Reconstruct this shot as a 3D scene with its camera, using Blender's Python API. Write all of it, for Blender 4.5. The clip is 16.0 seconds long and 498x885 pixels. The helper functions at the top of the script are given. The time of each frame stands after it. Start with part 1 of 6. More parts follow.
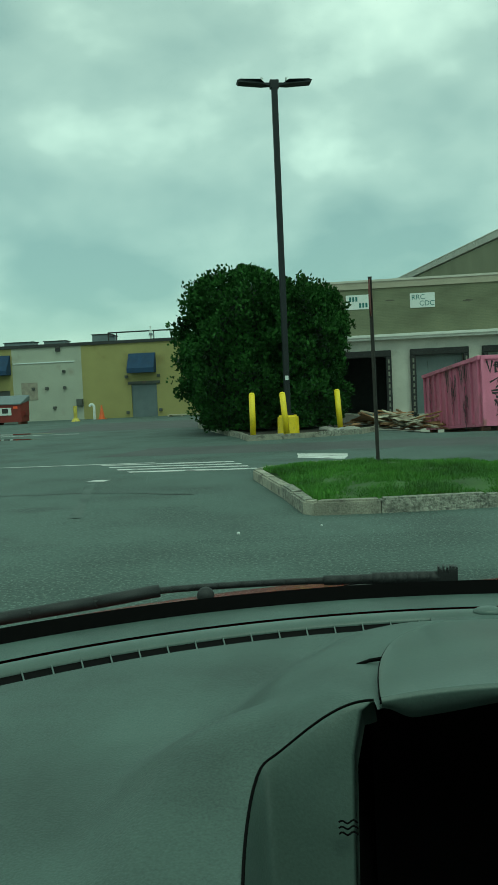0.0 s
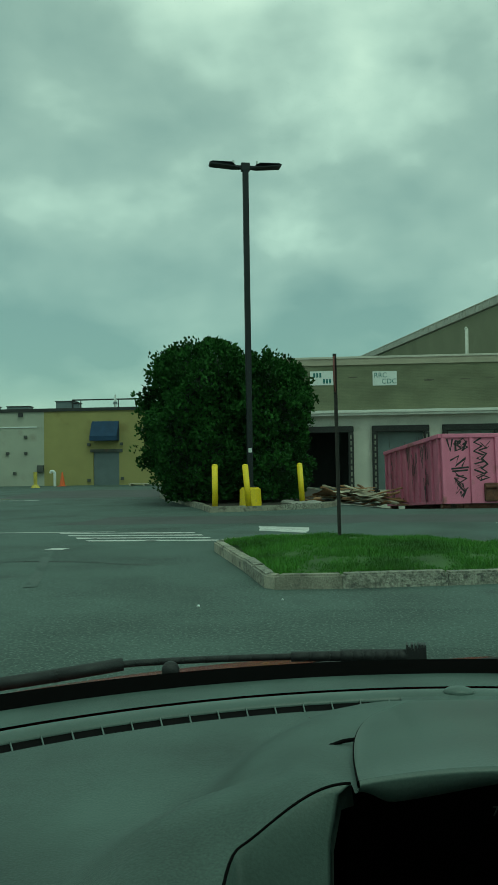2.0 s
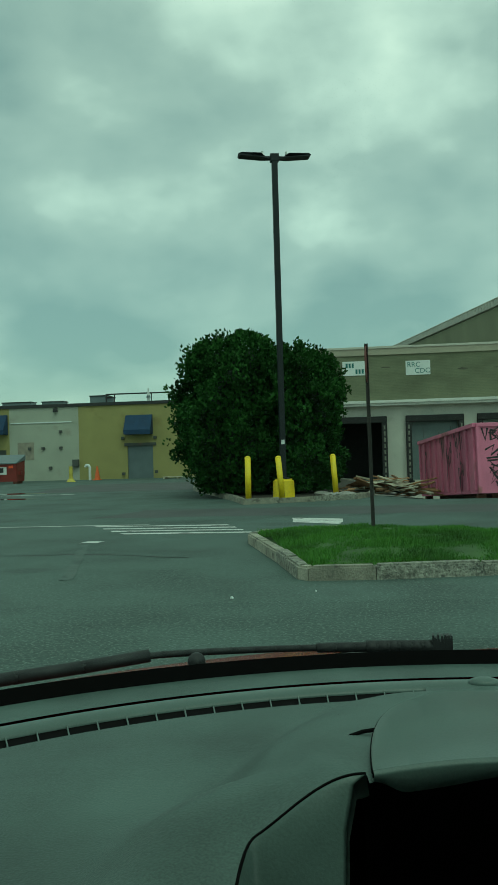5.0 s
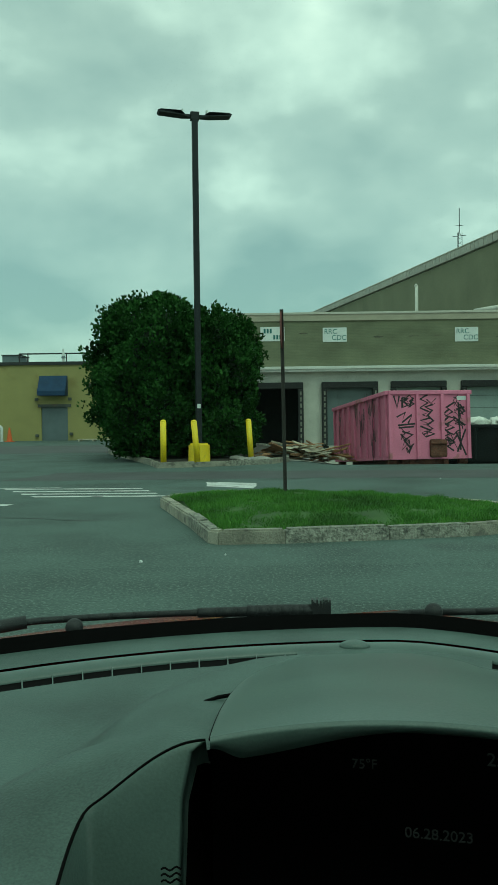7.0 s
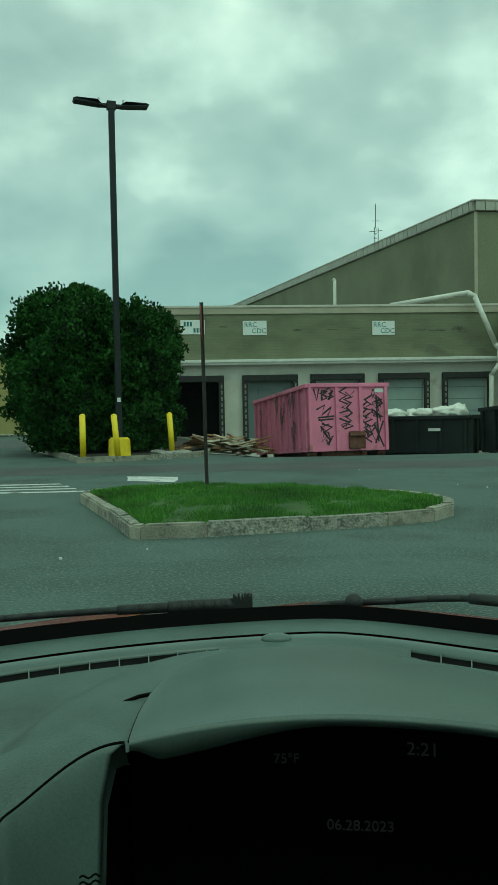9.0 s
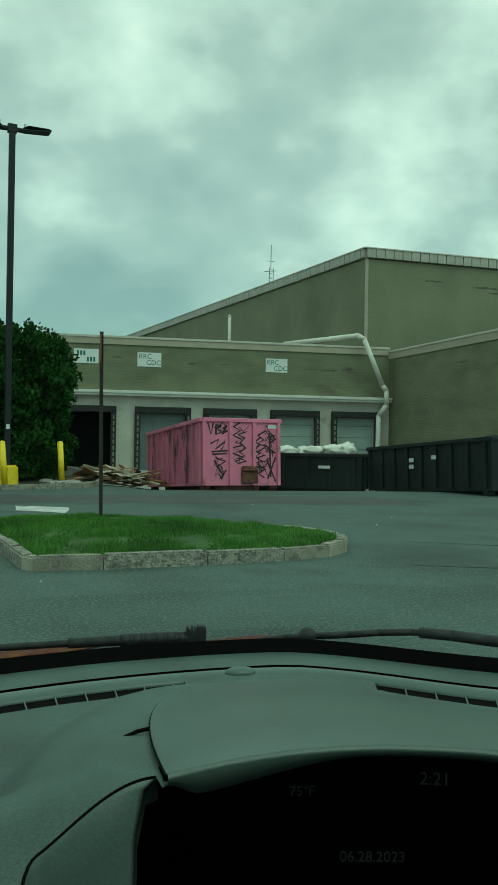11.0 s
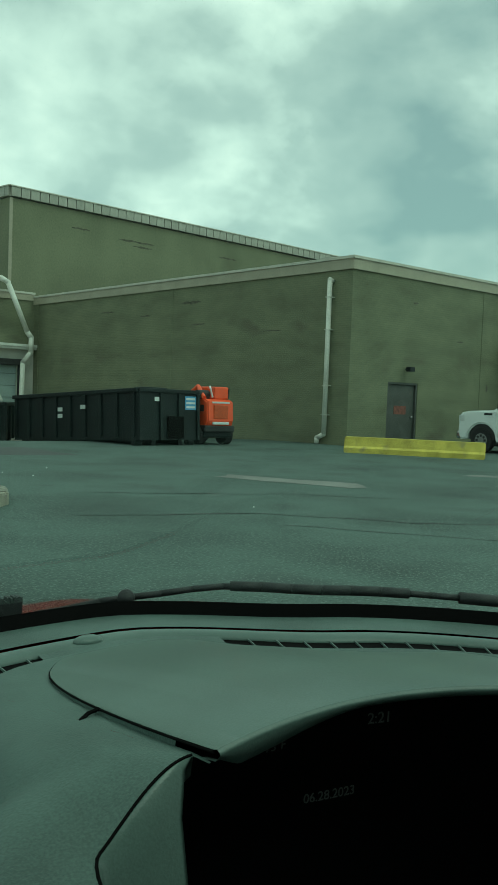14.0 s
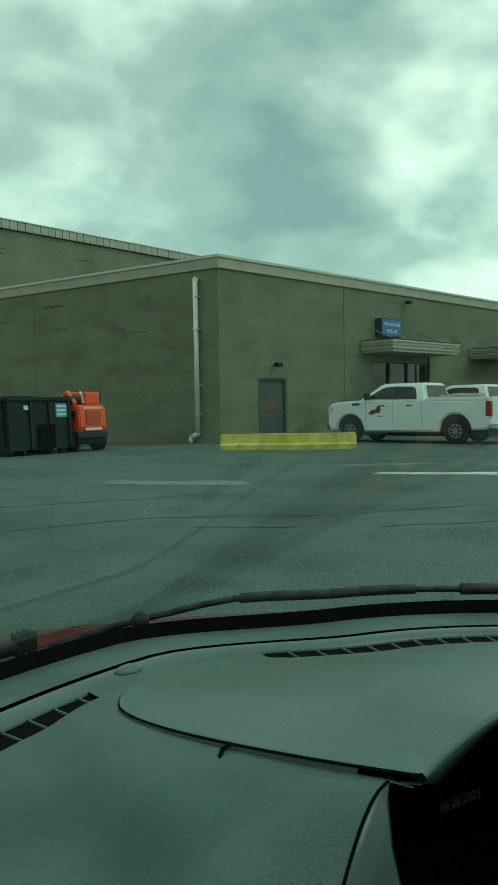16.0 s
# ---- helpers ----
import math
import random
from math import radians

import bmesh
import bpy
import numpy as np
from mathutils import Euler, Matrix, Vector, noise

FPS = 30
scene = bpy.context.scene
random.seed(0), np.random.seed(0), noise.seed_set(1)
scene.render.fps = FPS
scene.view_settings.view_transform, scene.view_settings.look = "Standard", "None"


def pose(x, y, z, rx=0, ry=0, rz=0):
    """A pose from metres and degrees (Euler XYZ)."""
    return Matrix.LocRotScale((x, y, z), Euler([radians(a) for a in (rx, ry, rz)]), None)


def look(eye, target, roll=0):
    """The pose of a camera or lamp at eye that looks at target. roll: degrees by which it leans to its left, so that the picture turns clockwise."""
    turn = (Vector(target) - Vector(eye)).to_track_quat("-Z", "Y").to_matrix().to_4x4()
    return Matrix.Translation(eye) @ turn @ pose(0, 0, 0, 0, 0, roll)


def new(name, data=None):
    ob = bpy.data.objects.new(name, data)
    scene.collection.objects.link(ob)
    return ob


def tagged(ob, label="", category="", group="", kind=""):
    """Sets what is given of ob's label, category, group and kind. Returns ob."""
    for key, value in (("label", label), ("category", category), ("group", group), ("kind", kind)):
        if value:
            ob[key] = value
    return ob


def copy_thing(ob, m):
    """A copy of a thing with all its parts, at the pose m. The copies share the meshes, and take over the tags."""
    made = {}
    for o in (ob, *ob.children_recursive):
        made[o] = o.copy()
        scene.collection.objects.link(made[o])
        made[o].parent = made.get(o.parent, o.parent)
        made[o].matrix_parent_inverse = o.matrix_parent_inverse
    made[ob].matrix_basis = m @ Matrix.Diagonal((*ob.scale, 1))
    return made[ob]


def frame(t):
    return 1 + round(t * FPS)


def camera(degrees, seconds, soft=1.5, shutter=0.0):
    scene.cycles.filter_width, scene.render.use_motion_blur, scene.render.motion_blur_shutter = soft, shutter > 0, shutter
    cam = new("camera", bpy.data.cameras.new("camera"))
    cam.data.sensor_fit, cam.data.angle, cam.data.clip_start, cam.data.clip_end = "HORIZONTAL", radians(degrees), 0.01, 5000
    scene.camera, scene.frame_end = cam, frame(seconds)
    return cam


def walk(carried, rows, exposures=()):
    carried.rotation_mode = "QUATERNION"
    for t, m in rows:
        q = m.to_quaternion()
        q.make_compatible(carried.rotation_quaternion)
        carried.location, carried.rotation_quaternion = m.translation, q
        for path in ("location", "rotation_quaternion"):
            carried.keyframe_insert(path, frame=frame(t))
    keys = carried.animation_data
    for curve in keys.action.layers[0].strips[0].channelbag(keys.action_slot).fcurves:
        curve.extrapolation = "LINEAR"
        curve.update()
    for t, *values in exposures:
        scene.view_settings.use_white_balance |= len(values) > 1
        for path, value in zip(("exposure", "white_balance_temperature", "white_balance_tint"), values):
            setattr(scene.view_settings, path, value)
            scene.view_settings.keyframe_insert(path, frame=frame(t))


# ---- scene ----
cam = camera(33.81, 16.0, soft=1.2)

# seconds, eye, target, roll
PATH = [
    (0, (1.155, -2.090, 1.310), (0.8055, -0.1246, 1.1904), -2.56),
    (0.5, (1.147, -2.090, 1.310), (0.8909, -0.1081, 1.2400), -0.65),
    (1, (1.140, -2.090, 1.310), (0.8935, -0.1061, 1.3473), -0.92),
    (1.5, (1.137, -2.090, 1.310), (0.9096, -0.1042, 1.3637), -1.28),
    (2, (1.138, -2.090, 1.310), (0.8846, -0.1073, 1.3625), -0.89),
    (2.5, (1.142, -2.090, 1.310), (0.8852, -0.1079, 1.3672), -0.81),
    (3, (1.136, -2.090, 1.310), (0.8946, -0.1067, 1.3884), -0.52),
    (5.5, (1.165, -2.090, 1.310), (0.8190, -0.1201, 1.2999), -1.83),
    (6, (1.178, -2.083, 1.310), (0.9270, -0.1004, 1.2365), -0.66),
    (6.5, (1.205, -2.075, 1.310), (1.0352, -0.0836, 1.2354), 0.72),
    (7, (1.215, -2.068, 1.310), (1.0776, -0.0733, 1.2532), -0.69),
    (7.5, (1.210, -2.062, 1.310), (1.1142, -0.0655, 1.2527), -0.5),
    (8, (1.221, -2.055, 1.310), (1.1998, -0.0565, 1.2315), -0.57),
    (10.5, (1.163, -2.057, 1.310), (1.3542, -0.0662, 1.2782), -0.08),
    (11, (1.094, -2.055, 1.310), (1.4169, -0.0814, 1.3151), 0.9),
    (11.5, (1.040, -2.049, 1.313), (1.5398, -0.1120, 1.2944), 1.68),
    (12, (0.989, -2.038, 1.316), (1.6457, -0.1542, 1.1699), 2.63),
    (12.5, (0.952, -2.027, 1.319), (1.6982, -0.1739, 1.2174), 1.68),
    (13, (0.898, -2.007, 1.322), (1.7593, -0.2020, 1.2770), 2.49),
    (13.5, (0.856, -1.987, 1.325), (1.8798, -0.2684, 1.3268), 1.78),
    (14, (0.800, -1.954, 1.328), (1.9243, -0.3025, 1.2312), 2.17),
    (14.5, (0.772, -1.934, 1.331), (2.1145, -0.4558, 1.2155), 1.89),
    (15, (0.709, -1.880, 1.334), (2.0166, -0.3671, 1.3380), 2.25),
    (15.5, (0.646, -1.809, 1.337), (1.9847, -0.3237, 1.3251), -0.78),
    (16, (0.628, -1.784, 1.340), (2.0026, -0.3342, 1.2456), -0.99),
]
walk(cam, [(t, look(eye, aim, roll)) for t, eye, aim, roll in PATH],
     exposures=[(t, e - 0.13, 6050, c) for t, e, c in ((0.0, 0.32, -40.5), (1.5, -0.04, -43.5), (3.0, -0.07, -45), (5.5, 0.12, -41), (6.0, 0.24, -40.5), (7.0, 0.24, -39.5), (8.0, 0.27, -39.5), (11.0, 0.18, -38.5), (12.0, 0.45, -36), (12.5, 0.54, -36), (13.5, 0.24, -39), (14.5, 0.28, -38.5), (15.0, -0.04, -41), (15.5, 0.16, -41.5), (16.0, 0.16, -42))])

# ---- world and sun: an overcast noon ----
SUN_ELEV, SUN_AZ = radians(58), radians(150)
world = bpy.data.worlds.new("overcast_sky")
scene.world = world
world.use_nodes = True
wn, wl = world.node_tree.nodes, world.node_tree.links
wn.clear()
w_out = wn.new("ShaderNodeOutputWorld")
w_bg = wn.new("ShaderNodeBackground")
w_sky = wn.new("ShaderNodeTexSky")
w_sky.sky_type, w_sky.sun_disc = "NISHITA", False
w_sky.sun_elevation, w_sky.sun_rotation = SUN_ELEV, SUN_AZ
w_tc = wn.new("ShaderNodeTexCoord")
w_sep = wn.new("ShaderNodeSeparateXYZ")
wl.new(w_tc.outputs["Generated"], w_sep.inputs[0])
w_up = wn.new("ShaderNodeMath"); w_up.operation = "MAXIMUM"; w_up.inputs[1].default_value = 0.0
wl.new(w_sep.outputs["Z"], w_up.inputs[0])
w_add = wn.new("ShaderNodeMath"); w_add.operation = "ADD"; w_add.inputs[1].default_value = 1.1
wl.new(w_up.outputs[0], w_add.inputs[0])
w_div = wn.new("ShaderNodeVectorMath"); w_div.operation = "DIVIDE"
w_com = wn.new("ShaderNodeCombineXYZ")
for k in range(3):
    wl.new(w_add.outputs[0], w_com.inputs[k])
wl.new(w_tc.outputs["Generated"], w_div.inputs[0])
wl.new(w_com.outputs[0], w_div.inputs[1])


def cloud_noise(scale, detail, rough, shift, swirl=0.0):
    m = wn.new("ShaderNodeMapping")
    m.inputs["Location"].default_value = shift
    m.inputs["Scale"].default_value = (1.0, 1.0, 1.6)
    wl.new(w_div.outputs[0], m.inputs["Vector"])
    n = wn.new("ShaderNodeTexNoise")
    n.inputs["Scale"].default_value, n.inputs["Detail"].default_value, n.inputs["Roughness"].default_value = scale, detail, rough
    n.inputs["Distortion"].default_value = swirl
    wl.new(m.outputs[0], n.inputs["Vector"])
    return n.outputs["Fac"]


big, small = cloud_noise(4.6, 4, 0.45, (5.3, 2.6, 0.7), 0.12), cloud_noise(11.0, 8, 0.52, (7.7, 2.0, 0.0), 0.1)
w_mixn = wn.new("ShaderNodeMath"); w_mixn.operation = "MULTIPLY_ADD"
w_east = wn.new("ShaderNodeMapRange"); w_east.interpolation_type = "SMOOTHSTEP"
w_east.inputs["From Min"].default_value, w_east.inputs["From Max"].default_value = 0.25, 0.70
w_east.inputs["To Min"].default_value, w_east.inputs["To Max"].default_value = 0.26, 0.58
wl.new(w_sep.outputs["X"], w_east.inputs["Value"]); wl.new(w_east.outputs[0], w_mixn.inputs[1])
w_level = wn.new("ShaderNodeMath"); w_level.operation = "MULTIPLY_ADD"; w_level.inputs[1].default_value = -0.5
w_low = wn.new("ShaderNodeMapRange"); w_low.interpolation_type = "SMOOTHSTEP"
w_low.inputs["From Min"].default_value, w_low.inputs["From Max"].default_value = 0.14, 0.42
w_low.inputs["To Min"].default_value, w_low.inputs["To Max"].default_value = -0.085, 0.0
wl.new(w_sep.outputs["Z"], w_low.inputs["Value"])
w_side = wn.new("ShaderNodeMapRange"); w_side.interpolation_type = "SMOOTHSTEP"
w_side.inputs["From Min"].default_value, w_side.inputs["From Max"].default_value = 0.0, 0.55
w_side.inputs["To Min"].default_value, w_side.inputs["To Max"].default_value = 1.0, -0.5
wl.new(w_sep.outputs["X"], w_side.inputs["Value"])
w_west = wn.new("ShaderNodeMath"); w_west.operation = "MULTIPLY"
wl.new(w_low.outputs[0], w_west.inputs[0]); wl.new(w_side.outputs[0], w_west.inputs[1])
w_bank = wn.new("ShaderNodeMath"); w_bank.operation = "ADD"
wl.new(big, w_bank.inputs[0]); wl.new(w_west.outputs[0], w_bank.inputs[1])
wl.new(w_east.outputs[0], w_level.inputs[0]); wl.new(w_bank.outputs[0], w_level.inputs[2])
wl.new(small, w_mixn.inputs[0]); wl.new(w_level.outputs[0], w_mixn.inputs[2])
w_ramp = wn.new("ShaderNodeValToRGB")
w_ramp.color_ramp.elements[0].position, w_ramp.color_ramp.elements[0].color = 0.28, (0.36, 0.375, 0.40, 1)
w_ramp.color_ramp.elements[1].position, w_ramp.color_ramp.elements[1].color = 0.67, (1.40, 1.20, 1.19, 1)
w_e = w_ramp.color_ramp.elements.new(0.46); w_e.color = (0.62, 0.585, 0.60, 1)
w_e = w_ramp.color_ramp.elements.new(0.54); w_e.color = (0.90, 0.82, 0.83, 1)
wl.new(w_mixn.outputs[0], w_ramp.inputs[0])
w_scale = wn.new("ShaderNodeVectorMath"); w_scale.operation = "SCALE"; w_scale.inputs["Scale"].default_value = 0.035
wl.new(w_sky.outputs[0], w_scale.inputs[0])
w_sum = wn.new("ShaderNodeVectorMath"); w_sum.operation = "ADD"
wl.new(w_scale.outputs[0], w_sum.inputs[0]); wl.new(w_ramp.outputs[0], w_sum.inputs[1])
wl.new(w_sum.outputs[0], w_bg.inputs["Color"])
w_bg.inputs["Strength"].default_value = 0.85
wl.new(w_bg.outputs[0], w_out.inputs["Surface"])

sun = new("sun", bpy.data.lights.new("sun", "SUN"))
sun.data.energy, sun.data.angle, sun.data.color = 0.7, radians(25), (1.0, 0.96, 0.9)
sun.matrix_world = look((0, 0, 60), (60 * math.sin(SUN_AZ + math.pi) / math.tan(SUN_ELEV), 60 * math.cos(SUN_AZ + math.pi) / math.tan(SUN_ELEV), 0))


# ---- materials ----
def material(name, col, rough=0.8, var=0.25, scale=3.0, fine=60.0, bump=0.15, metal=0.0, stain=None, stain_at=0.62, stain_scale=0.6, bump_size=0.01, stretch=(1, 1, 1), specular=0.5, rnd=0.0, fw=0.6, speck=None):
    """A surface with large and fine mottling, optional stains, and relief, in metres of its own object."""
    m = bpy.data.materials.new(name)
    m.use_nodes = True
    n, l = m.node_tree.nodes, m.node_tree.links
    b = n["Principled BSDF"]
    tc = n.new("ShaderNodeTexCoord")
    mp = n.new("ShaderNodeMapping"); mp.inputs["Scale"].default_value = stretch
    l.new(tc.outputs["Object"], mp.inputs["Vector"])

    def nz(sc, det=4):
        q = n.new("ShaderNodeTexNoise"); q.inputs["Scale"].default_value, q.inputs["Detail"].default_value = sc, det
        l.new(mp.outputs[0], q.inputs["Vector"])
        return q.outputs["Fac"]

    a, f = nz(scale), nz(fine, 3)
    mix = n.new("ShaderNodeMath"); mix.operation = "MULTIPLY_ADD"; mix.inputs[1].default_value = fw
    l.new(f, mix.inputs[0]); l.new(a, mix.inputs[2])
    ramp = n.new("ShaderNodeValToRGB")
    lo, hi = [c * (1 - var) for c in col], [min(1, c * (1 + var)) for c in col]
    ramp.color_ramp.elements[0].position, ramp.color_ramp.elements[0].color = (0.5 + 0.5 * fw) - 0.25, (*lo, 1)
    ramp.color_ramp.elements[1].position, ramp.color_ramp.elements[1].color = min(1.0, (0.5 + 0.5 * fw) + 0.25), (*hi, 1)
    l.new(mix.outputs[0], ramp.inputs[0])
    colour = ramp.outputs[0]
    if stain:
        s_ = nz(stain_scale, 8)
        sr = n.new("ShaderNodeValToRGB")
        sr.color_ramp.elements[0].position, sr.color_ramp.elements[1].position = stain_at, stain_at + 0.10
        l.new(s_, sr.inputs[0])
        mx = n.new("ShaderNodeMix"); mx.data_type = "RGBA"
        l.new(sr.outputs[0], mx.inputs["Factor"]); l.new(colour, mx.inputs["A"]); mx.inputs["B"].default_value = (*stain, 1)
        colour = mx.outputs["Result"]
    if speck:
        sc_, sa_, col_ = speck
        k_ = nz(sc_, 1)
        kr = n.new("ShaderNodeValToRGB")
        kr.color_ramp.elements[0].position, kr.color_ramp.elements[1].position = sa_, sa_ + 0.06
        l.new(k_, kr.inputs[0])
        mk = n.new("ShaderNodeMix"); mk.data_type = "RGBA"
        l.new(kr.outputs[0], mk.inputs["Factor"]); l.new(colour, mk.inputs["A"]); mk.inputs["B"].default_value = (*col_, 1)
        colour = mk.outputs["Result"]
    if rnd:
        oi = n.new("ShaderNodeObjectInfo")
        hs = n.new("ShaderNodeHueSaturation")
        mr = n.new("ShaderNodeMapRange"); mr.inputs["To Min"].default_value, mr.inputs["To Max"].default_value = 1 - rnd, 1 + rnd
        l.new(oi.outputs["Random"], mr.inputs["Value"]); l.new(mr.outputs[0], hs.inputs["Value"]); l.new(colour, hs.inputs["Color"])
        colour = hs.outputs[0]
    l.new(colour, b.inputs["Base Color"])
    b.inputs["Roughness"].default_value, b.inputs["Metallic"].default_value = rough, metal
    b.inputs["Specular IOR Level"].default_value = specular
    if bump:
        bp = n.new("ShaderNodeBump"); bp.inputs["Strength"].default_value, bp.inputs["Distance"].default_value = bump, bump_size
        l.new(f, bp.inputs["Height"]); l.new(bp.outputs[0], b.inputs["Normal"])
    return m


def brick_material(name, col, mortar, streak):
    """Painted running-bond brickwork: courses 75 mm high, with blotches and run-down streaks."""
    m = material(name, col, 0.85, 0.24, 0.7, 25, 0.1, stain=streak, stain_at=0.60, stain_scale=0.45, stretch=(0.8, 0.8, 1.9))
    n, l = m.node_tree.nodes, m.node_tree.links
    b = n["Principled BSDF"]
    tc = n.new("ShaderNodeTexCoord")
    mp = n.new("ShaderNodeMapping"); mp.inputs["Rotation"].default_value = (radians(90), 0, 0)
    l.new(tc.outputs["Object"], mp.inputs["Vector"])
    br = n.new("ShaderNodeTexBrick")
    br.inputs["Scale"].default_value, br.inputs["Brick Width"].default_value, br.inputs["Row Height"].default_value = 1.0, 0.225, 0.075
    br.inputs["Mortar Size"].default_value = 0.007
    br.inputs["Color1"].default_value, br.inputs["Color2"].default_value, br.inputs["Mortar"].default_value = (0.93, 0.93, 0.93, 1), (1, 1, 1, 1), (*mortar, 1)
    l.new(mp.outputs[0], br.inputs["Vector"])
    old = b.inputs["Base Color"].links[0].from_socket
    mx = n.new("ShaderNodeMix"); mx.data_type, mx.blend_type = "RGBA", "MULTIPLY"; mx.inputs["Factor"].default_value = 1.0
    l.new(old, mx.inputs["A"]); l.new(br.outputs["Color"], mx.inputs["B"]); l.new(mx.outputs["Result"], b.inputs["Base Color"])
    bp = n.new("ShaderNodeBump"); bp.inputs["Strength"].default_value, bp.inputs["Distance"].default_value, bp.invert = 0.5, 0.006, True
    l.new(br.outputs["Fac"], bp.inputs["Height"]); l.new(bp.outputs[0], b.inputs["Normal"])
    return m


def glass_material(name, col, rough=0.03):
    m = bpy.data.materials.new(name); m.use_nodes = True
    n, l = m.node_tree.nodes, m.node_tree.links
    n.clear()
    o = n.new("ShaderNodeOutputMaterial"); t = n.new("ShaderNodeBsdfTransparent"); g = n.new("ShaderNodeBsdfGlossy")
    fr = n.new("ShaderNodeFresnel"); fr.inputs["IOR"].default_value = 1.08
    mx = n.new("ShaderNodeMixShader")
    t.inputs[0].default_value = (*col, 1); g.inputs["Roughness"].default_value = rough
    l.new(fr.outputs[0], mx.inputs[0]); l.new(t.outputs[0], mx.inputs[1]); l.new(g.outputs[0], mx.inputs[2]); l.new(mx.outputs[0], o.inputs[0])
    return m


def glow_material(name, col, strength):
    m = bpy.data.materials.new(name); m.use_nodes = True
    b = m.node_tree.nodes["Principled BSDF"]
    b.inputs["Base Color"].default_value = (0.02, 0.02, 0.02, 1)
    b.inputs["Emission Color"].default_value, b.inputs["Emission Strength"].default_value = (*col, 1), strength
    return m


ASPHALT = material("asphalt", (0.054, 0.078, 0.069), 0.85, 0.5, 0.5, 30, 0.3, fw=0.7, speck=(42, 0.60, (0.14, 0.175, 0.16)), stain=(0.048, 0.067, 0.06), stain_at=0.57, stain_scale=0.5, bump_size=0.012)
ASPHALT_DARK = material("dark_asphalt", (0.06, 0.062, 0.064), 0.8, 0.3, 0.6, 80, 0.4)
ASPHALT_PALE = material("worn_pale_asphalt", (0.17, 0.17, 0.16), 0.85, 0.2, 1.2, 60, 0.3)
FAINT_LINE = material("almost_gone_paint", (0.085, 0.11, 0.10), 0.85, 0.35, 3, 60, 0.3, stain=(0.055, 0.078, 0.07), stain_at=0.5, stain_scale=3)
CRACK = material("crack_filler", (0.02, 0.02, 0.021), 0.6, 0.2)
PUDDLE = material("puddle_water", (0.02, 0.022, 0.022), 0.03, 0.1, bump=0.0)
LINE_PAINT = material("worn_white_paint", (0.52, 0.52, 0.5), 0.7, 0.25, 2.5, 40, 0.2, stain=(0.12, 0.12, 0.12), stain_at=0.58, stain_scale=3.5)
CONCRETE = material("pale_concrete", (0.30, 0.29, 0.26), 0.9, 0.22, 1.5, 45, 0.3, stain=(0.13, 0.13, 0.11), stain_at=0.57, stain_scale=1.5)
KERB = material("kerb_concrete", (0.29, 0.275, 0.22), 0.9, 0.35, 4, 55, 0.8, stain=(0.14, 0.13, 0.11), stain_at=0.55, stain_scale=6, bump_size=0.02, rnd=0.15)
KERB_ROUGH = material("pebbly_kerb_concrete", (0.24, 0.235, 0.195), 0.9, 0.55, 14, 38, 1.0, stain=(0.11, 0.11, 0.095), stain_at=0.56, stain_scale=16, bump_size=0.03)
GRASS_SOIL = material("grass_soil", (0.045, 0.085, 0.018), 0.95, 0.5, 2, 60, 0.6)
SCUFF = material("dark_wall_scuff", (0.095, 0.092, 0.066), 0.9, 0.5, 4, 30)
GRASS = material("grass_blades", (0.075, 0.165, 0.022), 0.7, 0.45, 0.9, 9, 0.0, specular=0.2)
MULCH = material("dark_mulch", (0.035, 0.03, 0.022), 0.95, 0.5, 6, 50, 0.9)
LEAF = material("shrub_leaves", (0.027, 0.064, 0.014), 0.7, 0.8, 1.3, 7, 0.0, specular=0.05)
LEAF_CORE = material("shrub_inner_shade", (0.012, 0.022, 0.008), 0.9, 0.4, 3)
BARK = material("bark", (0.07, 0.05, 0.035), 0.95, 0.4, 8, 60, 0.8)
YELLOW = material("yellow_paint", (0.74, 0.56, 0.02), 0.5, 0.12, 3, 40, 0.1, stain=(0.5, 0.37, 0.04), stain_at=0.63, stain_scale=4)
YELLOW_WORN = material("worn_yellow_paint", (0.50, 0.42, 0.08), 0.7, 0.3, 3, 40, 0.3, stain=(0.34, 0.29, 0.10), stain_at=0.60, stain_scale=2.5)
POLE_METAL = material("dark_bronze_metal", (0.011, 0.014, 0.016), 0.55, 0.2, 5, 40, 0.05, specular=0.3)
POST_METAL = material("rusty_dark_steel", (0.03, 0.026, 0.022), 0.7, 0.4, 9, 60, 0.2)
SIGN_RED = material("faded_red_sign", (0.13, 0.035, 0.03), 0.6, 0.2)
BRICK = brick_material("olive_painted_brick", (0.168, 0.175, 0.109), (0.80, 0.80, 0.80), (0.135, 0.133, 0.088))
BLOCK = material("olive_painted_wall", (0.176, 0.183, 0.117), 0.9, 0.20, 0.35, 12, 0.1, stain=(0.143, 0.147, 0.094), stain_at=0.57, stain_scale=0.22, stretch=(1, 1, 0.8))
FASCIA = material("beige_metal_coping", (0.34, 0.31, 0.235), 0.55, 0.1, 1.5, 20, 0.05, rnd=0.04)
FASCIA_EDGE = material("pale_coping_edge", (0.50, 0.48, 0.41), 0.5, 0.1)
RIB = material("pale_ribbed_metal", (0.36, 0.35, 0.30), 0.5, 0.12, 2, 20, 0.05, rnd=0.08)
DOCK_WHITE = material("off_white_dock_wall", (0.50, 0.49, 0.43), 0.85, 0.15, 1, 25, 0.15, stain=(0.33, 0.31, 0.26), stain_at=0.6, stain_scale=0.9)
EAVE_WHITE = material("white_eave_metal", (0.62, 0.62, 0.57), 0.5, 0.1, 2, 20, 0.05)
BAY_SHADE = material("bay_interior_shade", (0.02, 0.02, 0.02), 0.9, 0.3)
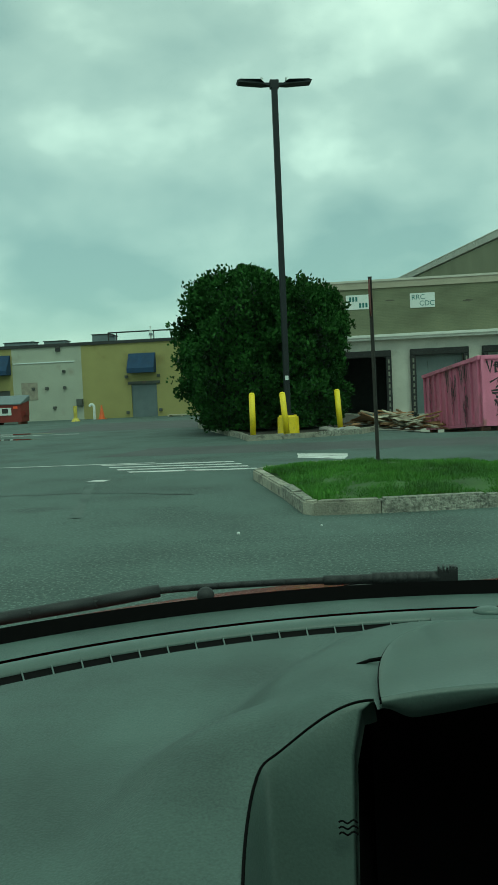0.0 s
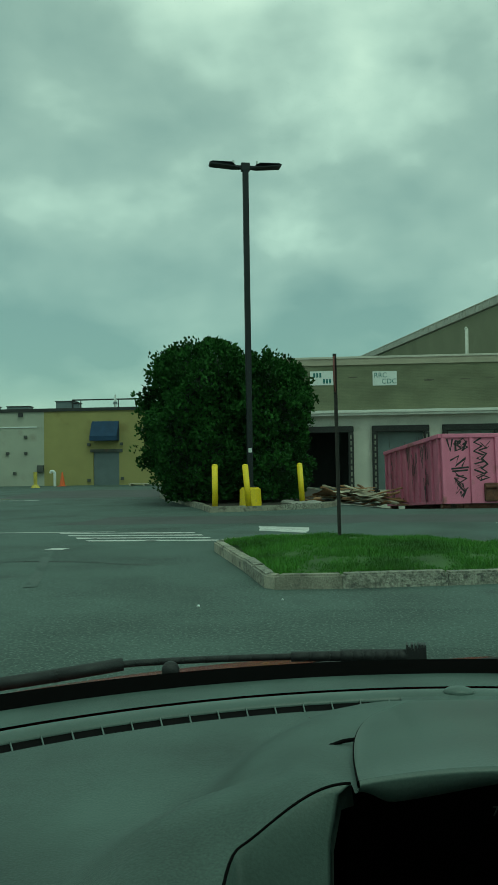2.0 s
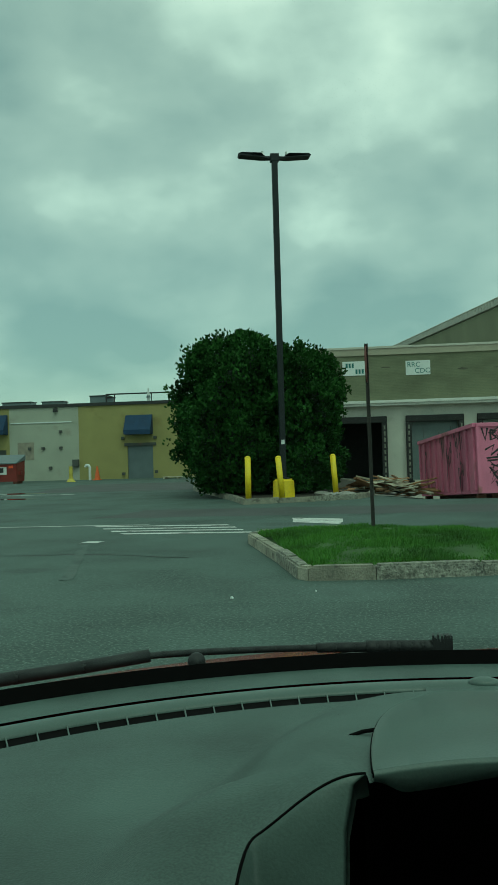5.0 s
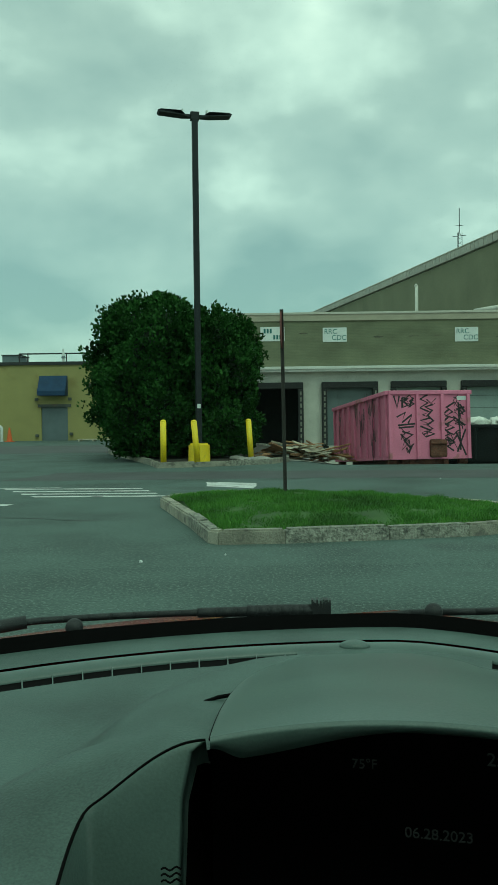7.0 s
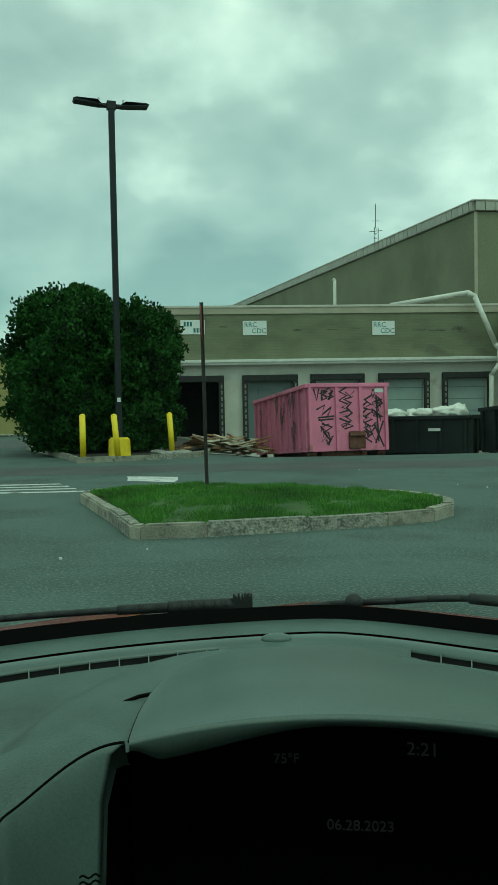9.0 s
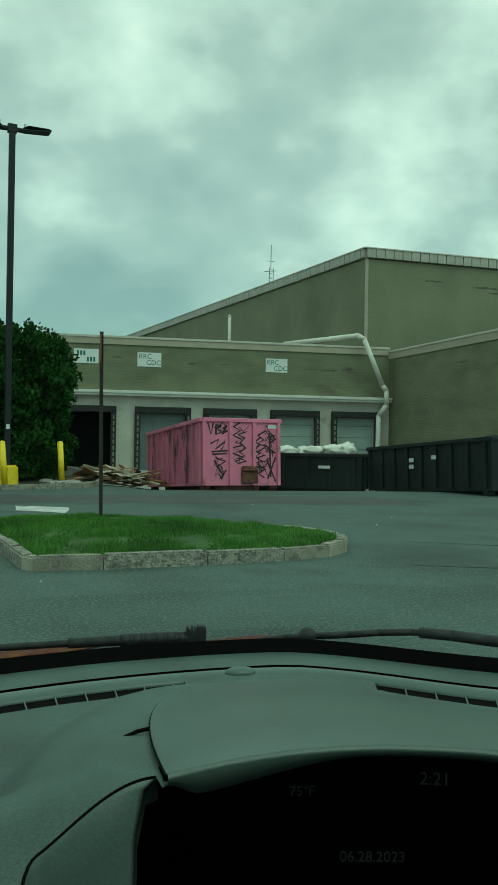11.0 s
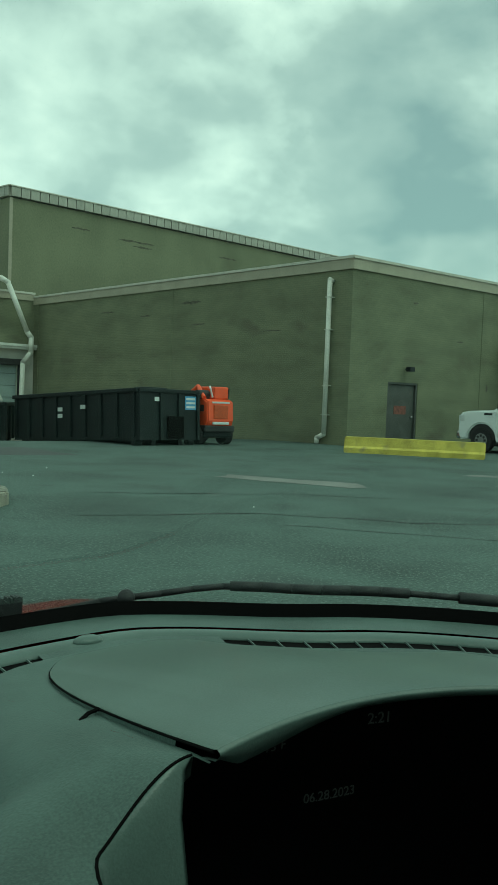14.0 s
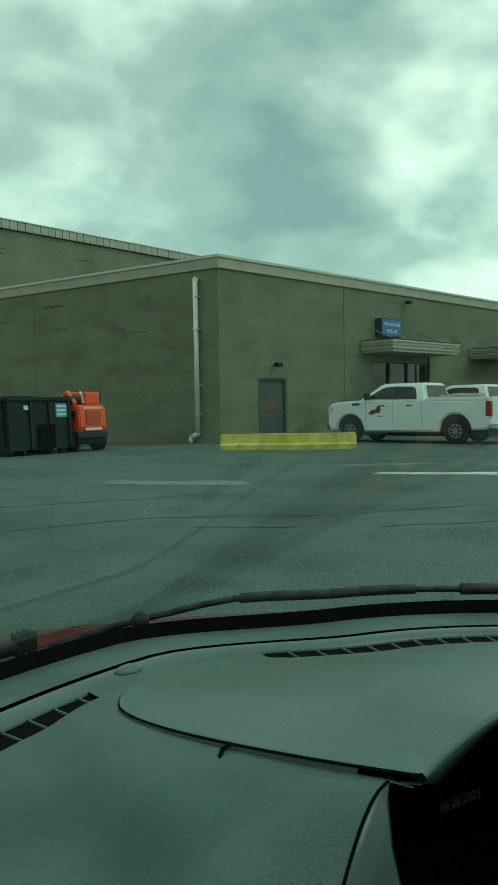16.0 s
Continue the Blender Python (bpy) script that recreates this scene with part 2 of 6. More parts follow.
RUBBER = material("black_rubber", (0.018, 0.018, 0.018), 0.85, 0.3, 6, 50, 0.2)
RUBBER_STRIPE = material("scuffed_dock_pad", (0.16, 0.155, 0.13), 0.85, 0.5, 9, 40, 0.2)
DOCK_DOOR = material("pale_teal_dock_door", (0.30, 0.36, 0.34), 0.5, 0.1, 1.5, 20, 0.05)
# Under half the tone of DOCK_DOOR, for one door and the panel joints.
DOCK_DOOR_DARKER = material("darker_dock_door", (0.13, 0.16, 0.16), 0.5, 0.15, 1.5, 20, 0.05)
SIGN_WHITE = material("white_sign_board", (0.68, 0.70, 0.68), 0.5, 0.06)
SIGN_INK = material("teal_sign_lettering", (0.03, 0.14, 0.13), 0.6, 0.1)
PIPE_WHITE = material("white_pipe", (0.60, 0.59, 0.53), 0.45, 0.12, 3, 30, 0.05, stain=(0.40, 0.38, 0.3), stain_at=0.64, stain_scale=3)
PINK = material("pink_painted_steel", (0.56, 0.165, 0.28), 0.6, 0.14, 1.2, 25, 0.15, stain=(0.30, 0.12, 0.13), stain_at=0.60, stain_scale=2.2)
# Scuffed sides; their shading is put into a base tone darker than PINK.
PINK_SIDE = material("scuffed_shaded_pink_steel", (0.50, 0.15, 0.25), 0.65, 0.2, 1.5, 25, 0.15, stain=(0.28, 0.13, 0.15), stain_at=0.59, stain_scale=1.6, stretch=(1, 1, 0.35))
GRAFFITI = material("black_spray_paint", (0.012, 0.012, 0.014), 0.6, 0.2)
RUST = material("rusty_steel", (0.10, 0.04, 0.025), 0.85, 0.5, 6, 50, 0.4)
BLACK_STEEL = material("dark_green_black_steel", (0.009, 0.014, 0.014), 0.55, 0.4, 2, 30, 0.1, specular=0.25, stain=(0.03, 0.035, 0.033), stain_at=0.64, stain_scale=2.5)
BAG = material("white_plastic_bags", (0.66, 0.66, 0.60), 0.4, 0.12, 6, 20, 0.3)
ORANGE = material("orange_machine_paint", (0.70, 0.085, 0.025), 0.4, 0.1, 3, 30, 0.05)
LABEL_BLUE = material("blue_white_label", (0.10, 0.28, 0.50), 0.5, 0.1)
LABEL_WHITE = material("white_label", (0.6, 0.62, 0.6), 0.5, 0.1)
CREAM_WALL = material("cream_painted_wall", (0.37, 0.38, 0.31), 0.85, 0.08, 0.8, 20, 0.1, stain=(0.31, 0.30, 0.24), stain_at=0.60, stain_scale=0.7)
YELLOW_WALL = material("ochre_painted_wall", (0.30, 0.27, 0.105), 0.85, 0.1, 0.8, 20, 0.1, stain=(0.25, 0.21, 0.08), stain_at=0.58, stain_scale=0.6)
AWNING = material("navy_awning_cloth", (0.012, 0.035, 0.085), 0.8, 0.2, 2, 60, 0.1)
GREY_DOOR = material("grey_blue_shutter", (0.13, 0.16, 0.17), 0.55, 0.1, 2, 20, 0.05)
DOOR_DARK = material("dark_grey_door", (0.065, 0.068, 0.06), 0.6, 0.2, 3, 30, 0.1, stain=(0.12, 0.07, 0.05), stain_at=0.64, stain_scale=1.8)
ROOF_DARK = material("dark_roof_edge", (0.03, 0.03, 0.03), 0.8, 0.3)
ROOF_GREY = material("grey_roof_membrane", (0.25, 0.25, 0.24), 0.9, 0.2)
RED_BIN = material("dark_red_steel", (0.17, 0.025, 0.02), 0.6, 0.2, 2)
CONE_ORANGE = material("orange_cone", (0.6, 0.12, 0.03), 0.6, 0.1)
WOOD_A = material("weathered_timber", (0.27, 0.15, 0.075), 0.85, 0.35, 4, 50, 0.3, rnd=0.35, stretch=(1, 6, 6))
WOOD_B = material("pale_torn_board", (0.42, 0.38, 0.29), 0.85, 0.3, 4, 50, 0.3, rnd=0.2)
TRUCK_WHITE = material("white_car_paint", (0.74, 0.76, 0.76), 0.22, 0.03, 2, 40, 0.0, specular=0.6)
CHROME = material("brushed_chrome", (0.55, 0.55, 0.55), 0.25, 0.05, 5, 60, 0.0, metal=1.0)
RIM_GREY = material("grey_alloy", (0.24, 0.24, 0.24), 0.4, 0.1, 5, 60, 0.0, metal=0.7)
TYRE = material("tyre_rubber", (0.017, 0.017, 0.017), 0.85, 0.2, 8, 60, 0.2)
TINTED = material("tinted_window_glass", (0.012, 0.016, 0.016), 0.08, 0.05, bump=0.0, specular=0.3)
TAIL_RED = material("red_tail_lamp", (0.25, 0.008, 0.01), 0.2, 0.1, bump=0.0)
LAMP_CLEAR = material("clear_head_lamp", (0.55, 0.57, 0.57), 0.15, 0.1, bump=0.0)
BLACK_TRIM = material("black_plastic_trim", (0.02, 0.02, 0.02), 0.6, 0.2)
LOGO_BROWN = material("brown_logo", (0.12, 0.07, 0.05), 0.6, 0.3)
SIGN_BLUE = material("blue_sign_face", (0.02, 0.13, 0.33), 0.4, 0.1)
DASH = material("grey_grained_dash_plastic", (0.066, 0.097, 0.086), 0.55, 0.34, 6, 420, 0.6, bump_size=0.0012, specular=0.35)
DASH_TRIM = material("satin_grey_trim", (0.084, 0.119, 0.106), 0.36, 0.18, 6, 420, 0.3, bump_size=0.0008, specular=0.4)
# Black seals and seams, and the painted shade below the instrument hood.
DASH_BLACK = material("black_trim_and_shade", (0.004, 0.004, 0.004), 0.9, 0.1, bump=0.0, specular=0.05)
SCREEN = material("black_display_glass", (0.003, 0.003, 0.0035), 0.35, 0.05, bump=0.0, specular=0.1)
DIGITS = glow_material("pale_display_digits", (0.75, 0.80, 0.80), 0.007)
WIPER_BLACK = material("black_wiper_rubber", (0.012, 0.013, 0.014), 0.6, 0.2, 30, 200, 0.1)
CAR_RED = material("dark_red_car_paint", (0.17, 0.012, 0.012), 0.2, 0.05, bump=0.0, specular=0.6)
HEADLINER = material("grey_headliner_cloth", (0.30, 0.30, 0.29), 0.95, 0.08, 5, 300, 0.1)
WINDSHIELD = glass_material("windshield_glass", (0.86, 0.93, 0.90))


# ---- mesh helpers ----
def finish(name, bm, mats, smooth=False):
    me = bpy.data.meshes.new(name)
    bm.normal_update()
    bm.to_mesh(me)
    bm.free()
    for m_ in (mats if isinstance(mats, (list, tuple)) else [mats]):
        me.materials.append(m_)
    if smooth:
        me.shade_smooth()
    return me


def part(name, bm, mat, parent, label="", m=None, smooth=False):
    ob = new(name, finish(name, bm, mat, smooth))
    ob.parent = parent
    if m is not None:
        ob.matrix_basis = m
    return tagged(ob, label)


def thing(name, m, label, category, group="", kind=""):
    ob = new(name)
    ob.empty_display_size = 0.1
    ob.matrix_basis = m
    return tagged(ob, label, category, group, kind)


def box(bm, x0, x1, y0, y1, z0, z1, bevel=0.0, m=None):
    r = bmesh.ops.create_cube(bm, size=1.0)["verts"]
    bmesh.ops.scale(bm, vec=(x1 - x0, y1 - y0, z1 - z0), verts=r)
    bmesh.ops.translate(bm, vec=((x0 + x1) / 2, (y0 + y1) / 2, (z0 + z1) / 2), verts=r)
    if bevel:
        edges = list({e for v in r for e in v.link_edges})
        out = bmesh.ops.bevel(bm, geom=edges, offset=bevel, segments=2, affect="EDGES", profile=0.6)
        r = list({v for f in out["faces"] for v in f.verts} | {v for v in r if v.is_valid})
    if m is not None:
        bmesh.ops.transform(bm, matrix=m, verts=r)
    return bm


def boxed(x0, x1, y0, y1, z0, z1, bevel=0.0, m=None):
    return box(bmesh.new(), x0, x1, y0, y1, z0, z1, bevel, m)


def rod(bm, a, b, r0, r1=None, n=12):
    a, b = Vector(a), Vector(b)
    d = b - a
    m_ = Matrix.Translation((a + b) / 2) @ d.to_track_quat("Z", "Y").to_matrix().to_4x4()
    bmesh.ops.create_cone(bm, cap_ends=True, segments=n, radius1=r0, radius2=r0 if r1 is None else r1, depth=d.length, matrix=m_)
    return bm


def tube(bm, pts, r, n=10):
    for a, b in zip(pts, pts[1:]):
        rod(bm, a, b, r, r, n)
    for p in pts[1:-1]:
        bmesh.ops.create_uvsphere(bm, u_segments=n, v_segments=6, radius=r * 1.03, matrix=Matrix.Translation(p))
    return bm


def slab(bm, pts, z0, z1, bevel=0.0):
    """A flat outline (x, y) pulled up from z0 to z1."""
    lo = [bm.verts.new((x, y, z0)) for x, y in pts]
    hi = [bm.verts.new((x, y, z1)) for x, y in pts]
    n = len(pts)
    bm.faces.new(lo[::-1]); top = bm.faces.new(hi)
    for i in range(n):
        bm.faces.new((lo[i], lo[(i + 1) % n], hi[(i + 1) % n], hi[i]))
    bmesh.ops.recalc_face_normals(bm, faces=bm.faces)
    if bevel:
        bmesh.ops.bevel(bm, geom=list(top.edges), offset=bevel, segments=2, affect="EDGES")
    return bm


def profile(bm, pts, x0, x1, bevel=0.0):
    """A side outline (y, z) pulled across from x0 to x1."""
    a = [bm.verts.new((x0, y, z)) for y, z in pts]
    b = [bm.verts.new((x1, y, z)) for y, z in pts]
    n = len(pts)
    fa, fb = bm.faces.new(a), bm.faces.new(b[::-1])
    for i in range(n):
        bm.faces.new((a[i], b[i], b[(i + 1) % n], a[(i + 1) % n]))
    bmesh.ops.recalc_face_normals(bm, faces=bm.faces)
    if bevel:
        bmesh.ops.bevel(bm, geom=list(fa.edges) + list(fb.edges), offset=bevel, segments=3, affect="EDGES")
    return bm


def grid(bm, f, nu, nv):
    """A sheet from a function of (0..1, 0..1)."""
    vs = [[bm.verts.new(f(i / nu, j / nv)) for j in range(nv + 1)] for i in range(nu + 1)]
    for i in range(nu):
        for j in range(nv):
            bm.faces.new((vs[i][j], vs[i + 1][j], vs[i + 1][j + 1], vs[i][j + 1]))
    return bm


def lettering(name, text, size, mat, parent, m, depth=0.004):
    cu = bpy.data.curves.new(name, "FONT")
    cu.body, cu.size, cu.extrude, cu.align_x, cu.align_y = text, size, depth, "CENTER", "CENTER"
    tmp = bpy.data.objects.new(name, cu)
    me = bpy.data.meshes.new_from_object(tmp)
    bpy.data.objects.remove(tmp)
    me.materials.append(mat)
    ob = new(name, me)
    ob.parent = parent
    ob.matrix_basis = m
    return ob


def smooth01(a, b, v):
    k = min(1.0, max(0.0, (v - a) / (b - a)))
    return k * k * (3 - 2 * k)


def ground_z(x, y):
    """Level tarmac that dips towards the loading docks."""
    dip = 0.075 * max(0.0, y - 21.0) * smooth01(0.5, 3.0, x)
    return -min(dip, 1.25) * (1.0 if x < 16 else max(0.0, 1 - (x - 16) / 3)) if y < 41 else -min(dip, 1.25) * (1.0 if x < 16 else 0)


def axis(origin, to):
    """A frame at origin with x towards the second point, z up; y then points away behind the wall."""
    d = Vector((to[0] - origin[0], to[1] - origin[1]))
    return Matrix.Translation((origin[0], origin[1], 0)) @ Matrix.Rotation(math.atan2(d.y, d.x), 4, "Z")


FACE = Matrix.Rotation(radians(90), 4, "X")  # lettering upright, facing -y

# ---- ground ----
def build_ground():
    xs = sorted(set([-900, -500, -250, -120, -80] + list(range(-60, 0, 4)) + [i * 0.5 for i in range(-4, 44)] + list(range(22, 64, 4)) + [90, 150, 300, 900]))
    ys = sorted(set([-900, -300, -120, -60, -30] + list(range(-20, 16, 4)) + list(range(16, 44)) + list(range(44, 80, 4)) + [100, 160, 300, 600, 1500]))
    verts = [(x, y, ground_z(x, y)) for x in xs for y in ys]
    n = len(ys)
    faces = [(i * n + j, (i + 1) * n + j, (i + 1) * n + j + 1, i * n + j + 1) for i in range(len(xs) - 1) for j in range(n - 1)]
    me = bpy.data.meshes.new("ground")
    me.from_pydata(verts, [], faces)
    me.materials.append(ASPHALT)
    return tagged(new("ground", me), "grey worn asphalt of a parking lot", "ground", kind="structure")


ground = build_ground()


def flat_patch(name, pts, mat, label, category, lift=0.005, rough=0.0, kind="structure"):
    """A thin layer on the tarmac; rough: how ragged its edge is."""
    bm = bmesh.new()
    out = []
    for a, b in zip(pts, pts[1:] + pts[:1]):
        k = 1 if not rough else max(2, int(math.dist(a, b) / 0.5))
        for i in range(k):
            q = Vector(a).lerp(Vector(b), i / k)
            out.append((q.x + random.uniform(-rough, rough), q.y + random.uniform(-rough, rough)))
    bm.faces.new([bm.verts.new((x, y, ground_z(x, y) + lift)) for x, y in out])
    bmesh.ops.triangulate(bm, faces=bm.faces)
    return tagged(new(name, finish(name, bm, mat)), label, category, kind=kind)


# crossing stripes, stop block, bay lines
for i in range(4):
    y0 = 11.75 + i * 0.52
    x0, x1 = (-3.5 - 0.35 * i, -1.15 - 0.25 * i)
    flat_patch("crossing_stripe", [(x0, y0), (x1, y0 + 0.05), (x1 - 0.1, y0 + 0.26), (x0 - 0.1, y0 + 0.2)], LINE_PAINT, "worn white painted stripe of a crossing", "road marking", 0.006, 0.03)
flat_patch("stop_block", [(-0.85, 15.0), (-0.75, 13.9), (0.25, 13.3), (0.2, 14.6)], LINE_PAINT, "worn white painted block on the asphalt", "road marking", 0.006, 0.03)
flat_patch("lane_line", [(-9.5, 13.35), (-3.6, 13.7), (-3.6, 13.8), (-9.5, 13.47)], LINE_PAINT, "faded pale line painted across the lane", "road marking", 0.006, 0.02)
flat_patch("bay_line", [(-3.65, 10.2), (-2.45, 6.5), (-2.33, 6.53), (-3.53, 10.25)], FAINT_LINE, "almost worn away bay line", "road marking", 0.006, 0.02)
flat_patch("bay_tick", [(-3.75, 10.35), (-3.45, 10.35), (-3.4, 10.6), (-3.7, 10.6)], LINE_PAINT, "short worn white paint tick", "road marking", 0.006, 0.02)
flat_patch("lane_edge_line", [(-30, 27.8), (-11.2, 28.7), (-11.2, 28.95), (-30, 28.05)], LINE_PAINT, "faded white line near the shops", "road marking", 0.006, 0.03)
# pale worn strips before the brick building
flat_patch("worn_strip", [(8.35, 10.3), (9.6, 8.1), (9.9, 8.0), (10.3, 8.6), (9.0, 10.6)], ASPHALT_PALE, "pale worn streak on the asphalt", "road patch", 0.005, 0.08)
flat_patch("worn_strip", [(12.7, 7.6), (14.2, 5.2), (14.7, 5.0), (14.7, 5.6), (13.1, 7.7)], LINE_PAINT, "pale worn streak on the asphalt", "road patch", 0.005, 0.06)
flat_patch("worn_strip", [(13.7, 9.4), (15.0, 8.2), (15.6, 8.0), (15.4, 8.6), (14.2, 9.5)], ASPHALT_PALE, "pale worn streak on the asphalt", "road patch", 0.005, 0.06)
# darker relaid asphalt and dock apron
flat_patch("dark_asphalt_patch", [(-5.5, 15.6), (1.5, 16.0), (8.0, 15.5), (7.6, 18.2), (1.2, 18.6), (-5.0, 18.3)], ASPHALT_DARK, "darker relaid strip of asphalt", "road patch", 0.004, 0.12)
flat_patch("dark_asphalt_patch", [(-14.0, 30.5), (-5.8, 31.5), (-7.2, 42.0), (-15.5, 41.0)], ASPHALT_DARK, "darker relaid area of asphalt", "road patch", 0.004, 0.2)
for pts in ([(-19.0, 30.0), (-12.9, 29.9), (-12.8, 30.6), (-14.5, 31.1), (-19.0, 31.0)], [(-17.0, 25.0), (-11.7, 25.2), (-11.4, 25.9), (-13.0, 26.3), (-17.0, 26.0)]):
    flat_patch("puddle", pts, PUDDLE, "shallow puddle on the asphalt", "puddle", 0.006, 0.12)
bm = bmesh.new()
grid(bm, lambda a, b: (0.7 + 15.0 * a, 23.4 + 15.6 * b, ground_z(0.7 + 15.0 * a, 23.4 + 15.6 * b) + 0.02), 30, 16)
apron = tagged(new("pavement", finish("pavement", bm, CONCRETE)), "pale stained concrete apron before the docks", "pavement", kind="structure")


def crack(pts, w=0.02):
    bm = bmesh.new()
    line, prev = [], None
    for a, b in zip(pts, pts[1:]):
        k = max(2, int(math.dist(a, b) / 0.35))
        for i in range(k):
            q = Vector(a).lerp(Vector(b), i / k)
            line.append((q.x + random.uniform(-0.05, 0.05), q.y + random.uniform(-0.05, 0.05)))
    for a in line:
        ww = w * random.uniform(0.5, 1.3)
        cur = (bm.verts.new((a[0], a[1] - ww, ground_z(*a) + 0.004)), bm.verts.new((a[0] + ww * 0.4, a[1] + ww, ground_z(*a) + 0.004)))
        if prev:
            bm.faces.new((prev[0], cur[0], cur[1], prev[1]))
        prev = cur
    return tagged(new("crack", finish("crack", bm, CRACK)), "dark sealed crack in the asphalt", "crack", kind="structure")


crack([(4.4, 6.6), (6.4, 6.1), (8.0, 4.6), (9.8, 3.8), (12.5, 2.9)])
crack([(5.0, 8.8), (6.5, 8.2), (8.3, 7.6), (10.0, 6.2)], 0.015)
crack([(6.2, 5.2), (7.6, 3.6), (9.4, 2.4)], 0.013)
crack([(-6.0, 8.6), (-3.0, 8.9), (-1.1, 8.3)], 0.02)

# ---- kerbed grass island ----
ISLAND = [(-0.98, 10.15), (-0.25, 7.95), (0.17, 6.55), (0.30, 6.42), (1.0, 6.5), (2.1, 6.75), (3.0, 7.0), (3.6, 7.3), (3.95, 7.75), (4.1, 8.3), (4.05, 8.9), (3.7, 9.5), (3.0, 10.1), (1.8, 10.9), (0.6, 11.3), (-0.3, 11.2), (-0.8, 10.8)]


def inset(pts, d):
    c = Vector((sum(p[0] for p in pts) / len(pts), sum(p[1] for p in pts) / len(pts)))
    out = []
    n = len(pts)
    for i in range(n):
        a, p, b = Vector(pts[i - 1]), Vector(pts[i]), Vector(pts[(i + 1) % n])
        t = ((p - a).normalized() + (b - p).normalized()).normalized()
        nn = Vector((-t.y, t.x))
        if nn.dot(c - p) < 0:
            nn = -nn
        out.append(tuple(p + nn * d))
    return out


def kerb_run(parent, pts, width=0.16, height=0.15, mats=(KERB,), closed=True, gap=0.004, every=0.95):
    """Kerb stones along an outline, each a mesh of its own."""
    inner = inset(pts, width) if closed else None
    n = len(pts)
    count = 0
    for i in range(n if closed else n - 1):
        a, b = Vector(pts[i]), Vector(pts[(i + 1) % n])
        if closed:
            ia, ib = Vector(inner[i]), Vector(inner[(i + 1) % n])
        else:
            t = (b - a).normalized(); nn = Vector((-t.y, t.x)) * width
            ia, ib = a + nn, b + nn
        k = max(1, round((b - a).length / every))
        for j in range(k):
            f0, f1 = j / k + gap / (b - a).length, (j + 1) / k - gap / (b - a).length
            q = [a.lerp(b, f0), a.lerp(b, f1), ib.lerp(ia, 1 - f1), ib.lerp(ia, 1 - f0)]
            h = height + random.uniform(-0.012, 0.012)
            dz = ground_z(*q[0])
            bm = slab(bmesh.new(), [(v.x, v.y) for v in q], dz - 0.1, dz + h, 0.022)
            part("kerb_stone", bm, mats[count % len(mats)], parent)
            count += 1


def in_poly(x, y, pts):
    c = False
    for (x0, y0), (x1, y1) in zip(pts, pts[1:] + pts[:1]):
        if (y0 > y) != (y1 > y) and x < (x1 - x0) * (y - y0) / (y1 - y0) + x0:
            c = not c
    return c


island = thing("traffic_island", Matrix(), "grass traffic island edged with weathered concrete kerb", "traffic island")
lawn_edge = inset(ISLAND, 0.15)
bm = bmesh.new()
centre = Vector((1.5, 8.8, 0.23))
ring = [bm.verts.new((x, y, 0.12)) for x, y in lawn_edge]
mid = [bm.verts.new((x + (centre.x - x) * 0.35, y + (centre.y - y) * 0.35, 0.20)) for x, y in lawn_edge]
cv = bm.verts.new(centre)
for i in range(len(ring)):
    j = (i + 1) % len(ring)
    bm.faces.new((ring[i], ring[j], mid[j], mid[i])); bm.faces.new((mid[i], mid[j], cv))
bmesh.ops.recalc_face_normals(bm, faces=bm.faces)
part("turf", bm, GRASS_SOIL, island, "low mound of grassy soil", smooth=True)


def lawn(pts, count, h0, h1, zf, seed):
    rng = random.Random(seed)
    x0, x1 = min(p[0] for p in pts), max(p[0] for p in pts)
    y0, y1 = min(p[1] for p in pts), max(p[1] for p in pts)
    verts, faces = [], []
    while len(faces) < count:
        x, y = rng.uniform(x0, x1), rng.uniform(y0, y1)
        if not in_poly(x, y, pts):
            continue
        clump = 0.6 + 0.8 * noise.noise((x * 2.2, y * 2.2, 1.0)) + 0.5 * noise.noise((x * 7, y * 7, 5.0))
        h = rng.uniform(h0, h1) * max(0.4, clump + 0.45)
        a = rng.uniform(0, math.pi)
        w = rng.uniform(0.006, 0.013)
        dx, dy = math.cos(a) * w, math.sin(a) * w
        lx, ly = rng.gauss(0, 0.4) * h, rng.gauss(0, 0.4) * h
        z = zf(x, y)
        k = len(verts)
        verts += [(x - dx, y - dy, z), (x + dx, y + dy, z), (x + lx, y + ly, z + h)]
        faces.append((k, k + 1, k + 2))
    me = bpy.data.meshes.new("grass")
    me.from_pydata(verts, [], faces)
    me.materials.append(GRASS)
    return me


def mound(x, y):
    edge = min(math.dist((x, y), p) for p in lawn_edge)
    return 0.11 + 0.09 * smooth01(0.0, 1.4, edge)


grass = tagged(new("grass", lawn(lawn_edge, 60000, 0.03, 0.075, mound, 4)), "uneven bright green grass on the island", "grass", kind="stuff")

# the sign post on the island, seen edge-on
post = thing("sign_post", pose(0.90, 10.5, 0.16, 0, -0.6, 0), "dark rusty steel post with a faded sign seen edge-on", "sign post")
bm = bmesh.new()
box(bm, -0.028, 0.028, -0.006, 0.006, 0, 2.82); box(bm, -0.028, -0.018, -0.03, 0.006, 0, 2.82); box(bm, 0.018, 0.028, -0.03, 0.006, 0, 2.82)
part("post", bm, POST_METAL, post)
bm = bmesh.new()
bmesh.ops.create_cone(bm, cap_ends=True, segments=8, radius1=0.30, radius2=0.30, depth=0.012, matrix=pose(0.0, 0.02, 2.50, 0, 90, -4) @ pose(0, 0, 0, 0, 0, 22.5))
part("sign_plate", bm, SIGN_RED, post, "faded red sign plate turned edge-on")

